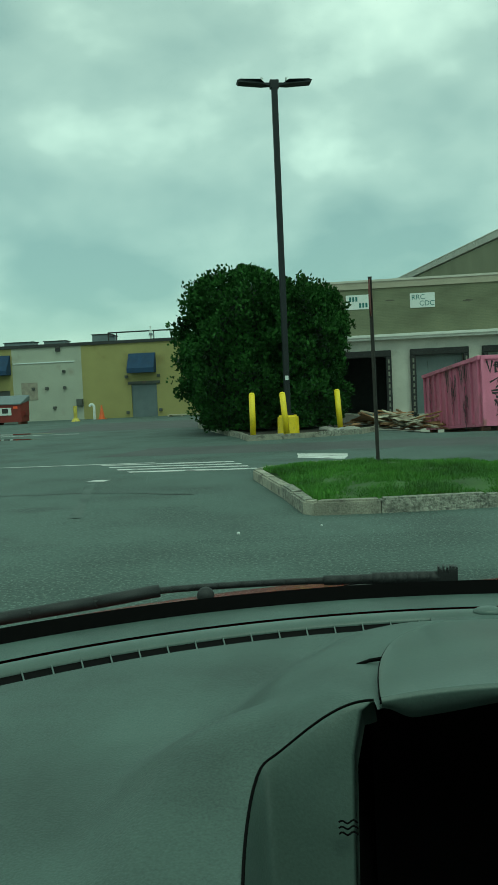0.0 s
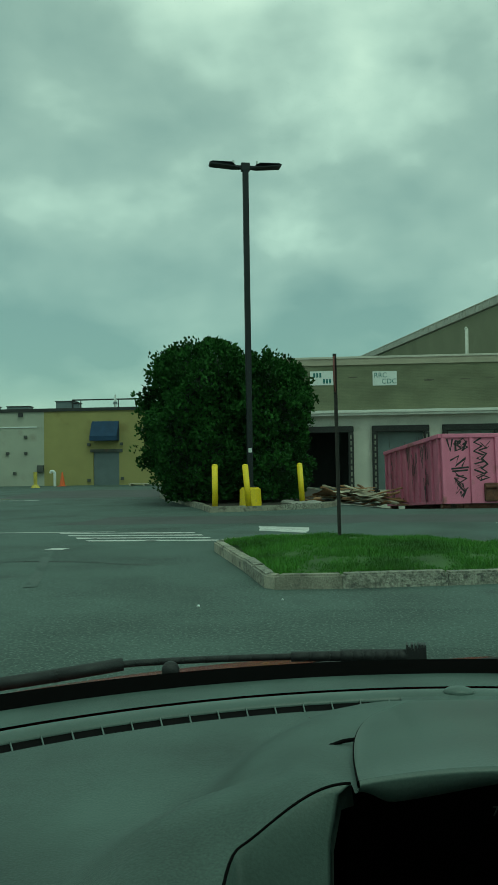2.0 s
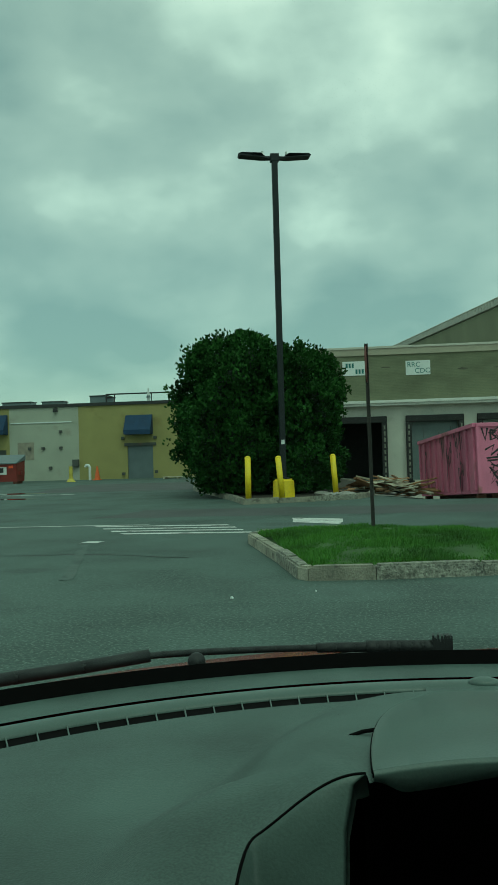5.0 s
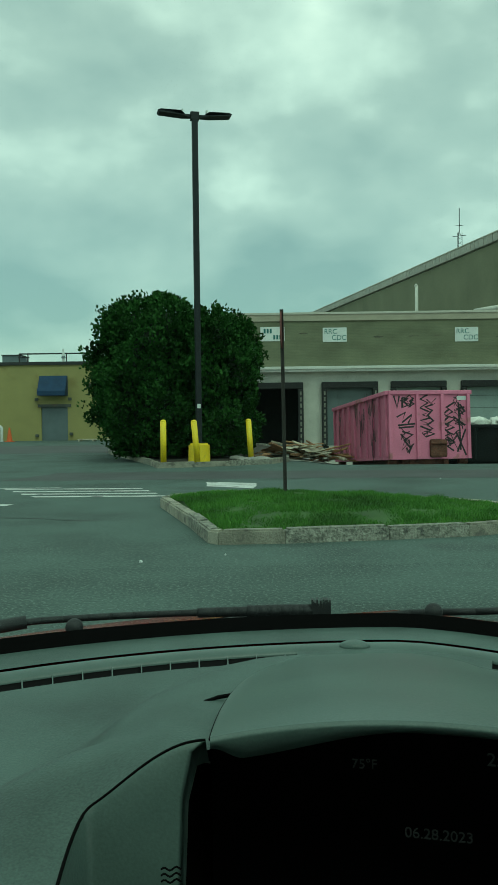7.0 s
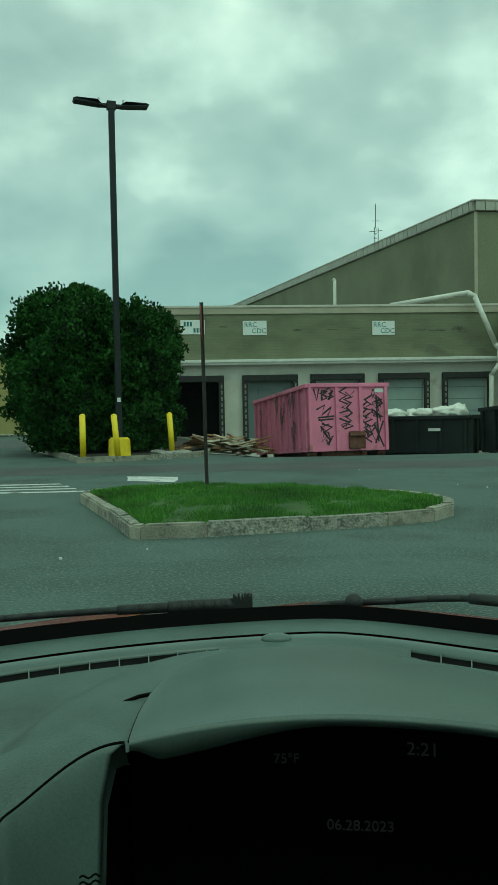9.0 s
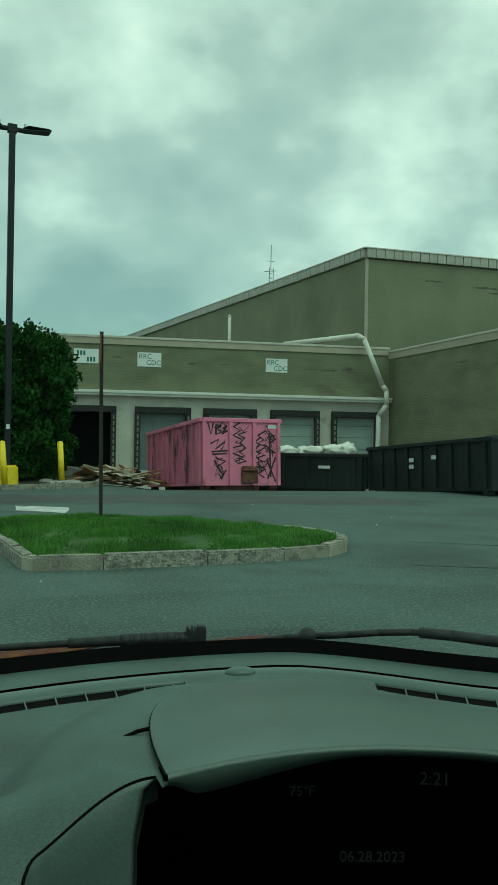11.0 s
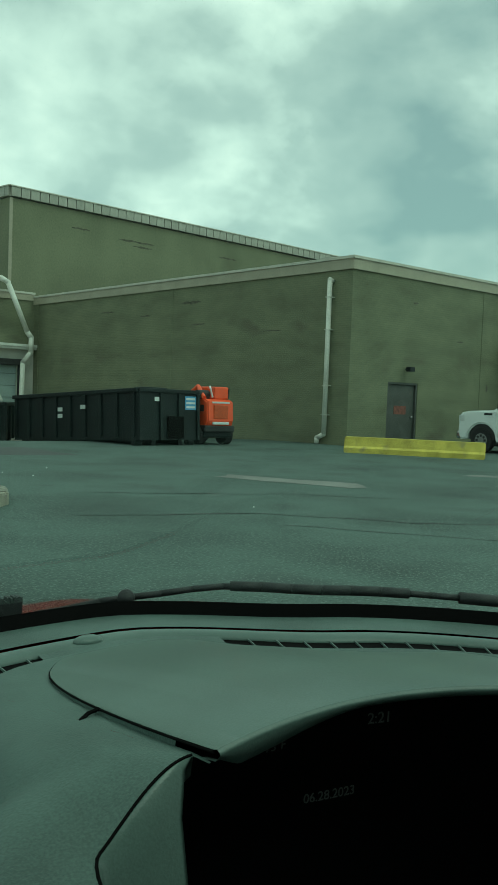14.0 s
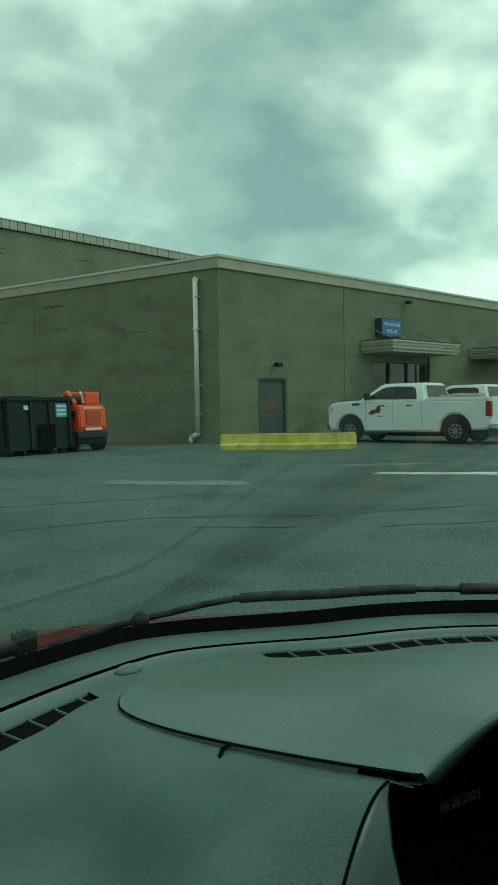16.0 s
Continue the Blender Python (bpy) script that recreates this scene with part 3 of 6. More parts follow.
# ---- planted bed, bollards, lamp ----
BED = [(-2.80, 19.95), (-0.9, 20.9), (0.25, 21.7), (0.7, 23.2), (0.6, 31.0), (-1.0, 38.0), (-8.5, 38.0), (-6.6, 30.0), (-4.35, 24.2), (-3.4, 21.8)]
bed = thing("planting_bed", Matrix(), "kerbed bed of dark mulch under the shrubs", "planting bed")
bm = slab(bmesh.new(), inset(BED, 0.14), -0.05, 0.08)
part("mulch", bm, MULCH, bed, "dark mulch")
kerb_list = (KERB, KERB, KERB_ROUGH)


def bollard(x, y, h, lean_x, lean_y):
    b = thing("bollard", pose(x, y, 0.05, lean_x, lean_y, 0), "leaning yellow painted steel bollard" if abs(lean_y) > 2 else "yellow painted steel bollard", "bollard", "bollards round the lamp")
    bm = rod(bmesh.new(), (0, 0, 0), (0, 0, h - 0.05), 0.085, n=20)
    bmesh.ops.create_uvsphere(bm, u_segments=20, v_segments=10, radius=0.085, matrix=pose(0, 0, h - 0.05) @ Matrix.Diagonal((1, 1, 0.7, 1)))
    part("pipe", bm, YELLOW, b, smooth=True)
    return b


bollard(-2.80, 20.90, 1.27, 0, 0.3)
bollard(-1.86, 21.15, 1.26, 0, -4.5)
bollard(-0.43, 22.75, 1.27, 0, -3.5)

lamp = thing("street_lamp", pose(-1.93, 22.05, 0, 0, 0, 16), "tall dark twin-head parking lot lamp in a yellow base", "street lamp")
bm = rod(bmesh.new(), (0, 0, 0), (0, 0, 0.62), 0.33, 0.31, 28)
bmesh.ops.bevel(bm, geom=[e for e in bm.edges if abs(e.verts[0].co.z - e.verts[1].co.z) < 0.01], offset=0.05, segments=3, affect="EDGES")
part("base", bm, YELLOW, lamp, "yellow painted round concrete base", smooth=False)
bm = bmesh.new()
box(bm, -0.085, 0.085, -0.085, 0.085, 0.6, 10.15, 0.02)
box(bm, -0.16, 0.16, -0.16, 0.16, 0.6, 0.66, 0.01)
part("pole", bm, POLE_METAL, lamp)
part("hand_hole_cover", boxed(-0.05, 0.05, -0.093, -0.084, 1.65, 1.78, 0.003), LABEL_WHITE, lamp, "small pale plate on the pole")
bm = bmesh.new(); box(bm, -0.13, 0.13, -0.09, 0.09, 10.08, 10.32, 0.02)
part("pole_top", bm, POLE_METAL, lamp)
for s_ in (-1, 1):
    bm = bmesh.new()
    pts = [(0.10, 10.14), (0.38, 10.17), (1.05, 10.22), (1.09, 10.27), (1.0, 10.31), (0.42, 10.30), (0.28, 10.24), (0.10, 10.24)]
    a = [bm.verts.new((s_ * x, -0.17 if x > 0.3 else -0.05, z)) for x, z in pts]
    b = [bm.verts.new((s_ * x, 0.17 if x > 0.3 else 0.05, z)) for x, z in pts]
    bm.faces.new(a); bm.faces.new(b[::-1])
    for i in range(len(pts)):
        bm.faces.new((a[i], b[i], b[(i + 1) % len(pts)], a[(i + 1) % len(pts)]))
    bmesh.ops.recalc_face_normals(bm, faces=bm.faces)
    head_ = part("lamp_head", bm, POLE_METAL, lamp, "flat dark shoebox lamp head")
    bm = rod(bmesh.new(), (s_ * 0.36, 0, 10.30), (s_ * 0.36, 0, 10.39), 0.035, n=10)
    part("sensor", bm, LABEL_WHITE, head_)


def shrub(name, x, y, rx, ry, top, seed, count, lean=(0, 0)):
    """A dense evergreen: trunks and a lumpy crown of many leaf sprays."""
    rng = random.Random(seed)
    ob = thing(name, pose(x, y, 0.05), "dense dark green evergreen shrub taller than a van", "shrub", "shrubs in the bed")
    bm = bmesh.new()
    for k in range(4):
        a = rng.uniform(0, 6.28)
        rod(bm, (0.15 * math.cos(a), 0.15 * math.sin(a), 0), (0.6 * rx * math.cos(a), 0.6 * ry * math.sin(a), top * 0.55), 0.08, 0.03, 8)
    part("trunk", bm, BARK, ob)

    def radius(th, h):
        """Outline of the crown at height h (0..1) in direction th."""
        base = (0.70 + 0.30 * smooth01(0.0, 0.25, h)) * (1.0 if h < 0.5 else math.sqrt(max(0.0, 1 - ((h - 0.5) / 0.5) ** 3.6)))
        lump = 0.20 * noise.noise((math.cos(th) * 1.6 + seed, math.sin(th) * 1.6, h * 4.0)) + 0.13 * noise.noise((math.cos(th) * 4 + seed, math.sin(th) * 4, h * 9))
        return max(0.05, base * (1 + lump * 1.9))

    # Added core: the shade between the leaves is put into its dark colour.
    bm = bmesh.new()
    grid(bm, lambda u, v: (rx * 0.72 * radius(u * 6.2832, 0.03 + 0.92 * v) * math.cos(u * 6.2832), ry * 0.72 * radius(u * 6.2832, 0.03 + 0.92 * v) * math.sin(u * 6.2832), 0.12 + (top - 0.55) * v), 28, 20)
    part("inner_foliage", bm, LEAF_CORE, ob, "dark core standing for the shade inside the foliage")
    verts, faces = [], []
    for _ in range(count):
        h, th = rng.random() ** 0.9, rng.uniform(0, 6.2832)
        if h > 0.9 and rng.random() < 0.3:
            h = rng.uniform(0.85, 0.99)
        depth = 1.0 - abs(rng.gauss(0, 0.13))
        tuft = 1 + 0.20 * noise.noise((math.cos(th) * 5 + seed, math.sin(th) * 5, h * 11)) + 0.14 * noise.noise((math.cos(th) * 11 + seed, math.sin(th) * 11, h * 24))
        r = radius(th, h) * depth * tuft * (1.03 if rng.random() > 0.03 else rng.uniform(1.04, 1.10))
        p = Vector((rx * r * math.cos(th) + lean[0] * h, ry * r * math.sin(th) + lean[1] * h, 0.1 + (top - 0.1) * h * (1.0 + 0.012 * rng.gauss(0, 1) + 0.10 * noise.noise((math.cos(th) * 3 + seed, math.sin(th) * 3 * (1 + h), 4.4)))))
        out = Vector((math.cos(th), math.sin(th), 0.35 + 1.1 * h)).normalized()
        up = (out + Vector((rng.gauss(0, 0.5), rng.gauss(0, 0.5), rng.gauss(0.3, 0.5)))).normalized()
        side = up.cross(Vector((rng.gauss(0, 1), rng.gauss(0, 1), rng.gauss(0, 1)))).normalized()
        for q in range(2):
            ln, wd = rng.uniform(0.08, 0.16), rng.uniform(0.028, 0.052)
            d = (up + side * rng.uniform(-0.9, 0.9)).normalized()
            w_ = d.cross(out + Vector((rng.gauss(0, 0.4), rng.gauss(0, 0.4), rng.gauss(0, 0.4))))
            if w_.length < 0.01:
                continue
            w_ = w_.normalized() * wd
            k = len(verts)
            verts += [tuple(p), tuple(p + d * ln * 0.5 + w_), tuple(p + d * ln), tuple(p + d * ln * 0.5 - w_)]
            faces.append((k, k + 1, k + 2, k + 3))
    me = bpy.data.meshes.new("crown")
    me.from_pydata(verts, [], faces)
    me.materials.append(LEAF)
    c = new("crown", me)
    c.parent = ob
    return ob


shrub("shrub", -3.80, 24.75, 1.88, 2.1, 5.12, 3, 26000)
shrub("shrub", -1.85, 25.0, 1.50, 1.9, 4.62, 8, 22000)
shrub("shrub", -4.9, 29.0, 1.7, 2.4, 4.4, 13, 5000)

# ---- low brick building with the loading docks ----
DOCK0, DOCK1 = (-4.0, 38.355), (15.33, 39.443)
CORNER, WING_END = (19.01, 18.99), (62.0, 21.38)
dock_m = axis(DOCK0, DOCK1)
dock_len = math.dist(DOCK0, DOCK1)


def on_dock(x):
    """Distance along the dock wall for a world x."""
    return (x - DOCK0[0]) / math.cos(math.atan2(DOCK1[1] - DOCK0[1], DOCK1[0] - DOCK0[0]))


docks = tagged(thing("wall_docks", dock_m, "olive brick dock building with a white eave", "building"), kind="structure")
OPEN = [(on_dock(a), on_dock(b)) for a, b in ((-1.75, 1.13), (2.03, 4.80), (5.43, 8.16), (8.87, 11.48), (12.14, 14.75))]
SILL, HEAD_Z = -0.05, 3.10
bm = bmesh.new()
box(bm, 0, dock_len, 0, 0.3, 3.62, 6.12)
part("upper_wall", bm, BRICK, docks, "olive painted brick with dark scuffs")
bm = bmesh.new()
edge = 0.0
for a, b in OPEN:
    box(bm, edge, a + 0.25, -0.02, 0.3, -1.4, 3.62)
    edge = b - 0.25
    box(bm, a + 0.25, b - 0.25, -0.02, 0.3, -1.4, SILL)
    box(bm, a + 0.25, b - 0.25, -0.02, 0.3, HEAD_Z - 0.12, 3.62)
box(bm, edge, dock_len, -0.02, 0.3, -1.4, 3.62)
part("lower_wall", bm, DOCK_WHITE, docks, "off-white painted dock wall with stains")
# Back wall in near-black: the shade inside the open bay is painted on.
part("dock_back", boxed(0, dock_len, 4.0, 4.2, -1.4, 6.1), BAY_SHADE, docks)
part("dock_floor", boxed(0, dock_len, 0.3, 4.0, -0.3, SILL - 0.01), CONCRETE, docks)
part("eave", boxed(-0.1, dock_len, -0.42, 0.0, 3.60, 3.86, 0.02), EAVE_WHITE, docks, "white metal eave")
part("eave_gutter", boxed(-0.1, dock_len, -0.50, -0.42, 3.72, 3.86, 0.015), EAVE_WHITE, docks)
part("coping", boxed(-0.1, dock_len, -0.06, 0.4, 6.12, 6.44), FASCIA, docks, "beige metal coping")
part("coping_edge", boxed(-0.1, dock_len, -0.10, 0.44, 6.44, 6.54), FASCIA_EDGE, docks, "pale coping edge")
part("roof", boxed(0.0, dock_len - 0.1, 0.4, 30.0, 6.0, 6.1), ROOF_GREY, docks)
part("end_wall", boxed(0.0, 0.3, 0.3, 30.0, -1.0, 6.0), BLOCK, docks)
for i, (a, b) in enumerate(OPEN):
    if i:
        bay = part("dock_door", boxed(a + 0.27, b - 0.27, 0.16, 0.22, SILL, HEAD_Z - 0.14), DOCK_DOOR_DARKER if i == 1 else DOCK_DOOR, docks, "closed sectional dock door")
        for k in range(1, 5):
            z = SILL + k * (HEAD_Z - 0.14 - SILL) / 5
            part("panel_joint", boxed(a + 0.27, b - 0.27, 0.145, 0.16, z - 0.015, z + 0.015), DOCK_DOOR_DARKER, bay)
    part("head_pad", boxed(a, b, -0.28, -0.024, HEAD_Z - 0.32, HEAD_Z, 0.04), RUBBER, docks, "black dock shelter head")
    for s0 in (a, b - 0.27):
        if i == 0 and s0 == a:
            continue
        pad = part("side_pad", boxed(s0, s0 + 0.27, -0.28, -0.024, SILL, HEAD_Z - 0.32, 0.04), RUBBER, docks, "black dock shelter side")
        for k in range(9):
            z = SILL + 0.1 + k * 0.30
            part("guide_stripe", boxed(s0 + 0.10, s0 + 0.18, -0.288, -0.279, z, z + 0.2), RUBBER_STRIPE, pad)
    for s0 in (a + 0.05, b - 0.35):
        part("bumper", boxed(s0, s0 + 0.3, -0.16, -0.024, SILL - 0.4, SILL - 0.02, 0.02), RUBBER, docks, "rubber dock bumper")


def wall_sign(x0, x1, z0, z1, lines):
    s_ = thing("wall_sign", dock_m @ pose(on_dock((x0 + x1) / 2), -0.03, (z0 + z1) / 2), "white sign board with teal lettering on brick" if lines else "white sign board with teal bars on brick", "sign", "dock signs")
    w, h = (x1 - x0) / 2, (z1 - z0) / 2
    part("board", boxed(-w, w, 0, 0.025, -h, h, 0.005), SIGN_WHITE, s_)
    if lines:
        lettering("lettering", lines[0], 0.34, SIGN_INK, s_, pose(-w * 0.34, -0.004, h * 0.42) @ FACE)
        lettering("lettering", lines[1], 0.34, SIGN_INK, s_, pose(w * 0.36, -0.004, -h * 0.45) @ FACE)
    else:
        for cx, cz in ((-w * 0.4, h * 0.42), (w * 0.4, -h * 0.45)):
            for k in (-1, 0, 1):
                part("mark", boxed(cx + k * 0.15 - 0.05, cx + k * 0.15 + 0.05, -0.004, 0.0, cz - 0.11, cz + 0.11), SIGN_INK, s_)
    return s_


wall_sign(-0.95, 0.24, 5.15, 5.85, None)
wall_sign(2.12, 3.30, 5.08, 5.78, ("RRC", "CDC"))
wall_sign(8.62, 9.76, 5.02, 5.72, ("RRC", "CDC"))

# ---- brick wing with the front entrance ----
wing_m = axis(CORNER, WING_END)
wing_len = math.dist(CORNER, WING_END)
west_m = axis(DOCK1, CORNER)
west_len = math.dist(DOCK1, CORNER)


def on_wing(x):
    return (x - CORNER[0]) / math.cos(math.atan2(WING_END[1] - CORNER[1], WING_END[0] - CORNER[0]))


west = tagged(thing("wall_west", west_m, "long olive brick side wall with damp stains", "building"), kind="structure")
part("brickwork", boxed(0, west_len, 0, 0.3, -1.3, 5.92), BRICK, west)
part("coping", boxed(-0.02, west_len + 0.06, -0.06, 0.4, 5.92, 6.27), FASCIA, west, "beige metal coping")
part("coping_edge", boxed(-0.02, west_len + 0.1, -0.10, 0.44, 6.27, 6.36), FASCIA_EDGE, west)
part("pilaster", boxed(0.2, 0.5, -0.03, 0.0, -1.3, 5.92), BRICK, west)
part("pilaster", boxed(11.0, 11.3, -0.012, 0.0, -0.5, 5.92), BRICK, west)

front = tagged(thing("wall_front", wing_m, "olive brick front wall with entrance canopy", "building"), kind="structure")
D0, D1 = on_wing(20.9), on_wing(22.46)
E0, E1 = on_wing(28.0), on_wing(32.3)
bm = bmesh.new()
box(bm, 0.0, D0, 0, 0.3, -0.3, 5.92); box(bm, D1, E0, 0, 0.3, -0.3, 5.92); box(bm, E1, wing_len, 0, 0.3, -0.3, 5.92)
box(bm, D0, D1, 0, 0.3, 2.25, 5.92); box(bm, E0, E1, 0, 0.3, 3.0, 5.92)
part("brickwork", bm, BRICK, front)
part("coping", boxed(-0.06, wing_len, -0.06, 0.4, 5.92, 6.275), FASCIA, front, "beige metal coping")
part("coping_edge", boxed(-0.1, wing_len, -0.10, 0.44, 6.275, 6.365), FASCIA_EDGE, front)
part("roof", boxed(0.1, wing_len, 0.4, 19.0, 5.7, 5.8), ROOF_GREY, front)
part("pilaster", boxed(on_wing(26.0), on_wing(26.25), -0.015, 0.0, -0.3, 5.92), BRICK, front)
door = part("steel_door", boxed(D0 + 0.08, D1 - 0.08, 0.10, 0.16, 0.0, 2.18), DOOR_DARK, front, "dark grey steel door with rust marks")
part("door_frame", box(box(boxed(D0, D0 + 0.08, 0.02, 0.2, 0, 2.25), D1 - 0.08, D1, 0.02, 0.2, 0, 2.25), D0 + 0.08, D1 - 0.08, 0.02, 0.2, 2.18, 2.25), DOOR_DARK, front)
part("door_sign", boxed((D0 + D1) / 2 - 0.32, (D0 + D1) / 2 + 0.3, 0.092, 0.10, 1.12, 1.42), material("faded_red_marks", (0.16, 0.06, 0.045), 0.7, 0.4, 9), door, "faded red marks")
part("door_handle", boxed(D1 - 0.25, D1 - 0.15, 0.05, 0.10, 1.0, 1.06, 0.01), CHROME, door)
bm = boxed(E0, E1, 0.22, 0.26, 0.0, 3.0)
part("entrance_glass", bm, TINTED, front, "dark glass entrance")
for k in range(4):
    s_ = E0 + k * (E1 - E0) / 3
    part("mullion", boxed(max(E0, s_ - 0.05), min(E1, s_ + 0.05), 0.14, 0.22, 0, 3.0), BLACK_TRIM, front)
part("transom", boxed(E0 + 0.05, E1 - 0.05, 0.14, 0.22, 1.75, 1.85), BLACK_TRIM, front)
part("spandrel", boxed(E0 + 0.05, E1 - 0.05, 0.16, 0.215, 0.9, 1.75), DOOR_DARK, front)


def canopy(name, s0, s1, z, depth):
    c = thing(name, wing_m @ pose(s0, 0, z), "flat beige metal entrance canopy on slanting stays", "canopy", "entrance canopies")
    w = s1 - s0
    part("deck", boxed(0, w, -depth, -0.005, 0.0, 0.12, 0.01), FASCIA, c)
    part("upper_fascia", boxed(-0.05, w + 0.05, -depth - 0.05, -0.005, 0.12, 0.40, 0.01), FASCIA, c, "stepped beige fascia")
    part("top_edge", boxed(-0.09, w + 0.09, -depth - 0.09, -0.005, 0.40, 0.47, 0.01), FASCIA_EDGE, c, "pale top edge")
    part("top_line", boxed(-0.10, w + 0.10, -depth - 0.10, -0.005, 0.47, 0.51), BLACK_TRIM, c, "thin black top line")
    part("fascia_joint", boxed(-0.052, w + 0.052, -depth - 0.054, -0.01, 0.24, 0.262), BLACK_TRIM, c, "dark joint in the fascia")
    for k in (0.12, 0.47, 0.82):
        part("stay", rod(bmesh.new(), (w * k, -0.01, 1.05), (w * k + 0.15, -depth * 0.8, 0.5), 0.022, n=8), RIM_GREY, c, "slanting tie rod")
    part("post", rod(bmesh.new(), (w - 0.2, -0.12, -z), (w - 0.2, -0.12, 0.0), 0.05, n=10), POLE_METAL, c)
    return c


canopy("canopy", on_wing(27.2), on_wing(32.4), 3.33, 1.5)
canopy("canopy", on_wing(36.2), on_wing(41.5), 3.33, 1.5)
sgn = thing("shop_sign", wing_m @ pose(on_wing(28.9), -0.35, 4.42), "small blue projecting sign box with white lettering", "sign")
part("box", boxed(-0.70, 0.70, 0.0, 0.34, -0.34, 0.34, 0.01), SIGN_BLUE, sgn)
part("frame", boxed(-0.74, 0.74, 0.02, 0.345, -0.38, 0.38, 0.01), BLACK_TRIM, sgn)
lettering("lettering", "MERCHANDISE", 0.185, SIGN_WHITE, sgn, pose(0, -0.004, 0.14) @ FACE)
lettering("lettering", "PICK-UP", 0.215, SIGN_WHITE, sgn, pose(0, -0.004, -0.14) @ FACE)
for x, z in ((30.4, 5.62), (21.75, 2.72)):
    fl = thing("wall_lamp", wing_m @ pose(on_wing(x), -0.02, z), "small dark floodlight on the wall", "lamp", "wall floodlights")
    part("bracket", rod(bmesh.new(), (0, 0, 0), (0, -0.22, 0.03), 0.03, n=8), POLE_METAL, fl)
    part("lamp_head", boxed(-0.13, 0.13, -0.34, -0.14, -0.08, 0.08, 0.02), POLE_METAL, fl)

# ---- high hall behind ----
HIGH, HIGH_E, HIGH_N = (14.45, 41.0), (60.0, 47.05), (2.0, 82.7)
high_s = axis(HIGH, HIGH_E)
high_w = axis(HIGH_N, HIGH)
ls, lw = math.dist(HIGH, HIGH_E), math.dist(HIGH_N, HIGH)
hall = tagged(thing("wall_hall_south", high_s, "tall olive painted hall wall with ribbed metal fascia", "building"), kind="structure")
part("wall_face", boxed(0, ls, 0, 0.3, 0, 11.55), BLOCK, hall)
hall_w = tagged(thing("wall_hall_west", high_w, "tall olive painted hall side wall with ribbed metal fascia", "building"), kind="structure")
part("wall_face", boxed(0, lw, 0, 0.3, 0, 11.55), BLOCK, hall_w)
part("hall_roof", boxed(0.3, ls, 0.3, 45, 11.7, 11.8), ROOF_GREY, hall)
rib = finish("fascia_panel", boxed(0.0, 1.0, -0.16, 0.3, 11.60, 12.1, 0.02), RIB)
for wall_, n_len in ((hall, ls), (hall_w, lw)):
    k = 0.0
    while k < n_len - 0.2:
        p = new("fascia_panel", rib)
        p.parent = wall_
        p.matrix_basis = pose(k, 0, 0) @ Matrix.Diagonal((min(0.5, n_len - k), 1, 1, 1))
        k += 0.54
    part("roof_edge", boxed(-0.1, n_len + 0.1, -0.2, 0.34, 12.1, 12.16), FASCIA_EDGE, wall_)
part("corner_strip", boxed(-0.05, 0.12, -0.06, 0.0, 0, 11.55), FASCIA, hall)

# pipes on the walls
pp = thing("drain_pipe", Matrix(), "white drain pipe running down the inner corner", "pipe")
part("pipe", tube(bmesh.new(), [(10.0, 41.2, 6.75), (13.45, 39.0, 7.05), (13.75, 38.85, 6.85), (14.75, 38.75, 4.45), (14.95, 38.72, 4.2), (14.93, 38.68, 3.45), (14.6, 38.9, 2.9), (14.55, 38.9, -1.2)], 0.13, 12), PIPE_WHITE, pp, smooth=True)
dp = thing("downpipe", west_m @ pose(west_len - 0.85, -0.16, 0), "white rainwater downpipe on the brick wall", "pipe")
part("pipe", tube(bmesh.new(), [(0, 0.12, 5.55), (0, -0.02, 5.6), (0, -0.02, 0.35), (-0.28, -0.04, 0.22), (-0.3, -0.04, 0.02)], 0.085, 12), PIPE_WHITE, dp, smooth=True)
for z in (5.0, 3.9, 2.0, 1.0):
    part("bracket", boxed(-0.095, 0.095, -0.108, 0.155, z, z + 0.03), PIPE_WHITE, dp)
vp = thing("vent_pipe", pose(8.85, 54.5, 6.0), "white vent pipe on the dock roof", "vent")
part("pipe", tube(bmesh.new(), [(0, 0, 0), (0, 0, 4.2), (-0.12, 0, 4.3)], 0.11, 12), PIPE_WHITE, vp, smooth=True)
mast = thing("radio_mast", pose(14.0, 66.7, 11.8), "thin lattice radio mast on the hall roof", "mast")
bm = bmesh.new()
for a in range(3):
    c, s_ = 0.22 * math.cos(a * 2.094), 0.22 * math.sin(a * 2.094)
    rod(bm, (c, s_, 0), (c, s_, 4.6), 0.018, n=6)
for k in range(12):
    z = 0.2 + k * 0.38
    for a in range(3):
        b = (a + 1) % 3
        rod(bm, (0.22 * math.cos(a * 2.094), 0.22 * math.sin(a * 2.094), z), (0.22 * math.cos(b * 2.094), 0.22 * math.sin(b * 2.094), z + 0.3), 0.011, n=5)
part("lattice", bm, POLE_METAL, mast)
bm = rod(bmesh.new(), (0, 0, 4.6), (0, 0, 6.6), 0.03, n=6)
rod(bm, (-0.55, 0, 4.3), (0.55, 0, 4.4), 0.025, n=6); rod(bm, (-0.3, 0, 5.2), (0.3, 0, 5.2), 0.02, n=6)
part("antenna", bm, POLE_METAL, mast)

# ---- shops across the lot ----
SHOP0, SHOP1 = (-60.0, 50.85), (-9.0, 53.70)
shop_m = axis(SHOP0, SHOP1)
shop_len = math.dist(SHOP0, SHOP1)


def on_shop(x):
    return (x - SHOP0[0]) / math.cos(math.atan2(SHOP1[1] - SHOP0[1], SHOP1[0] - SHOP0[0]))


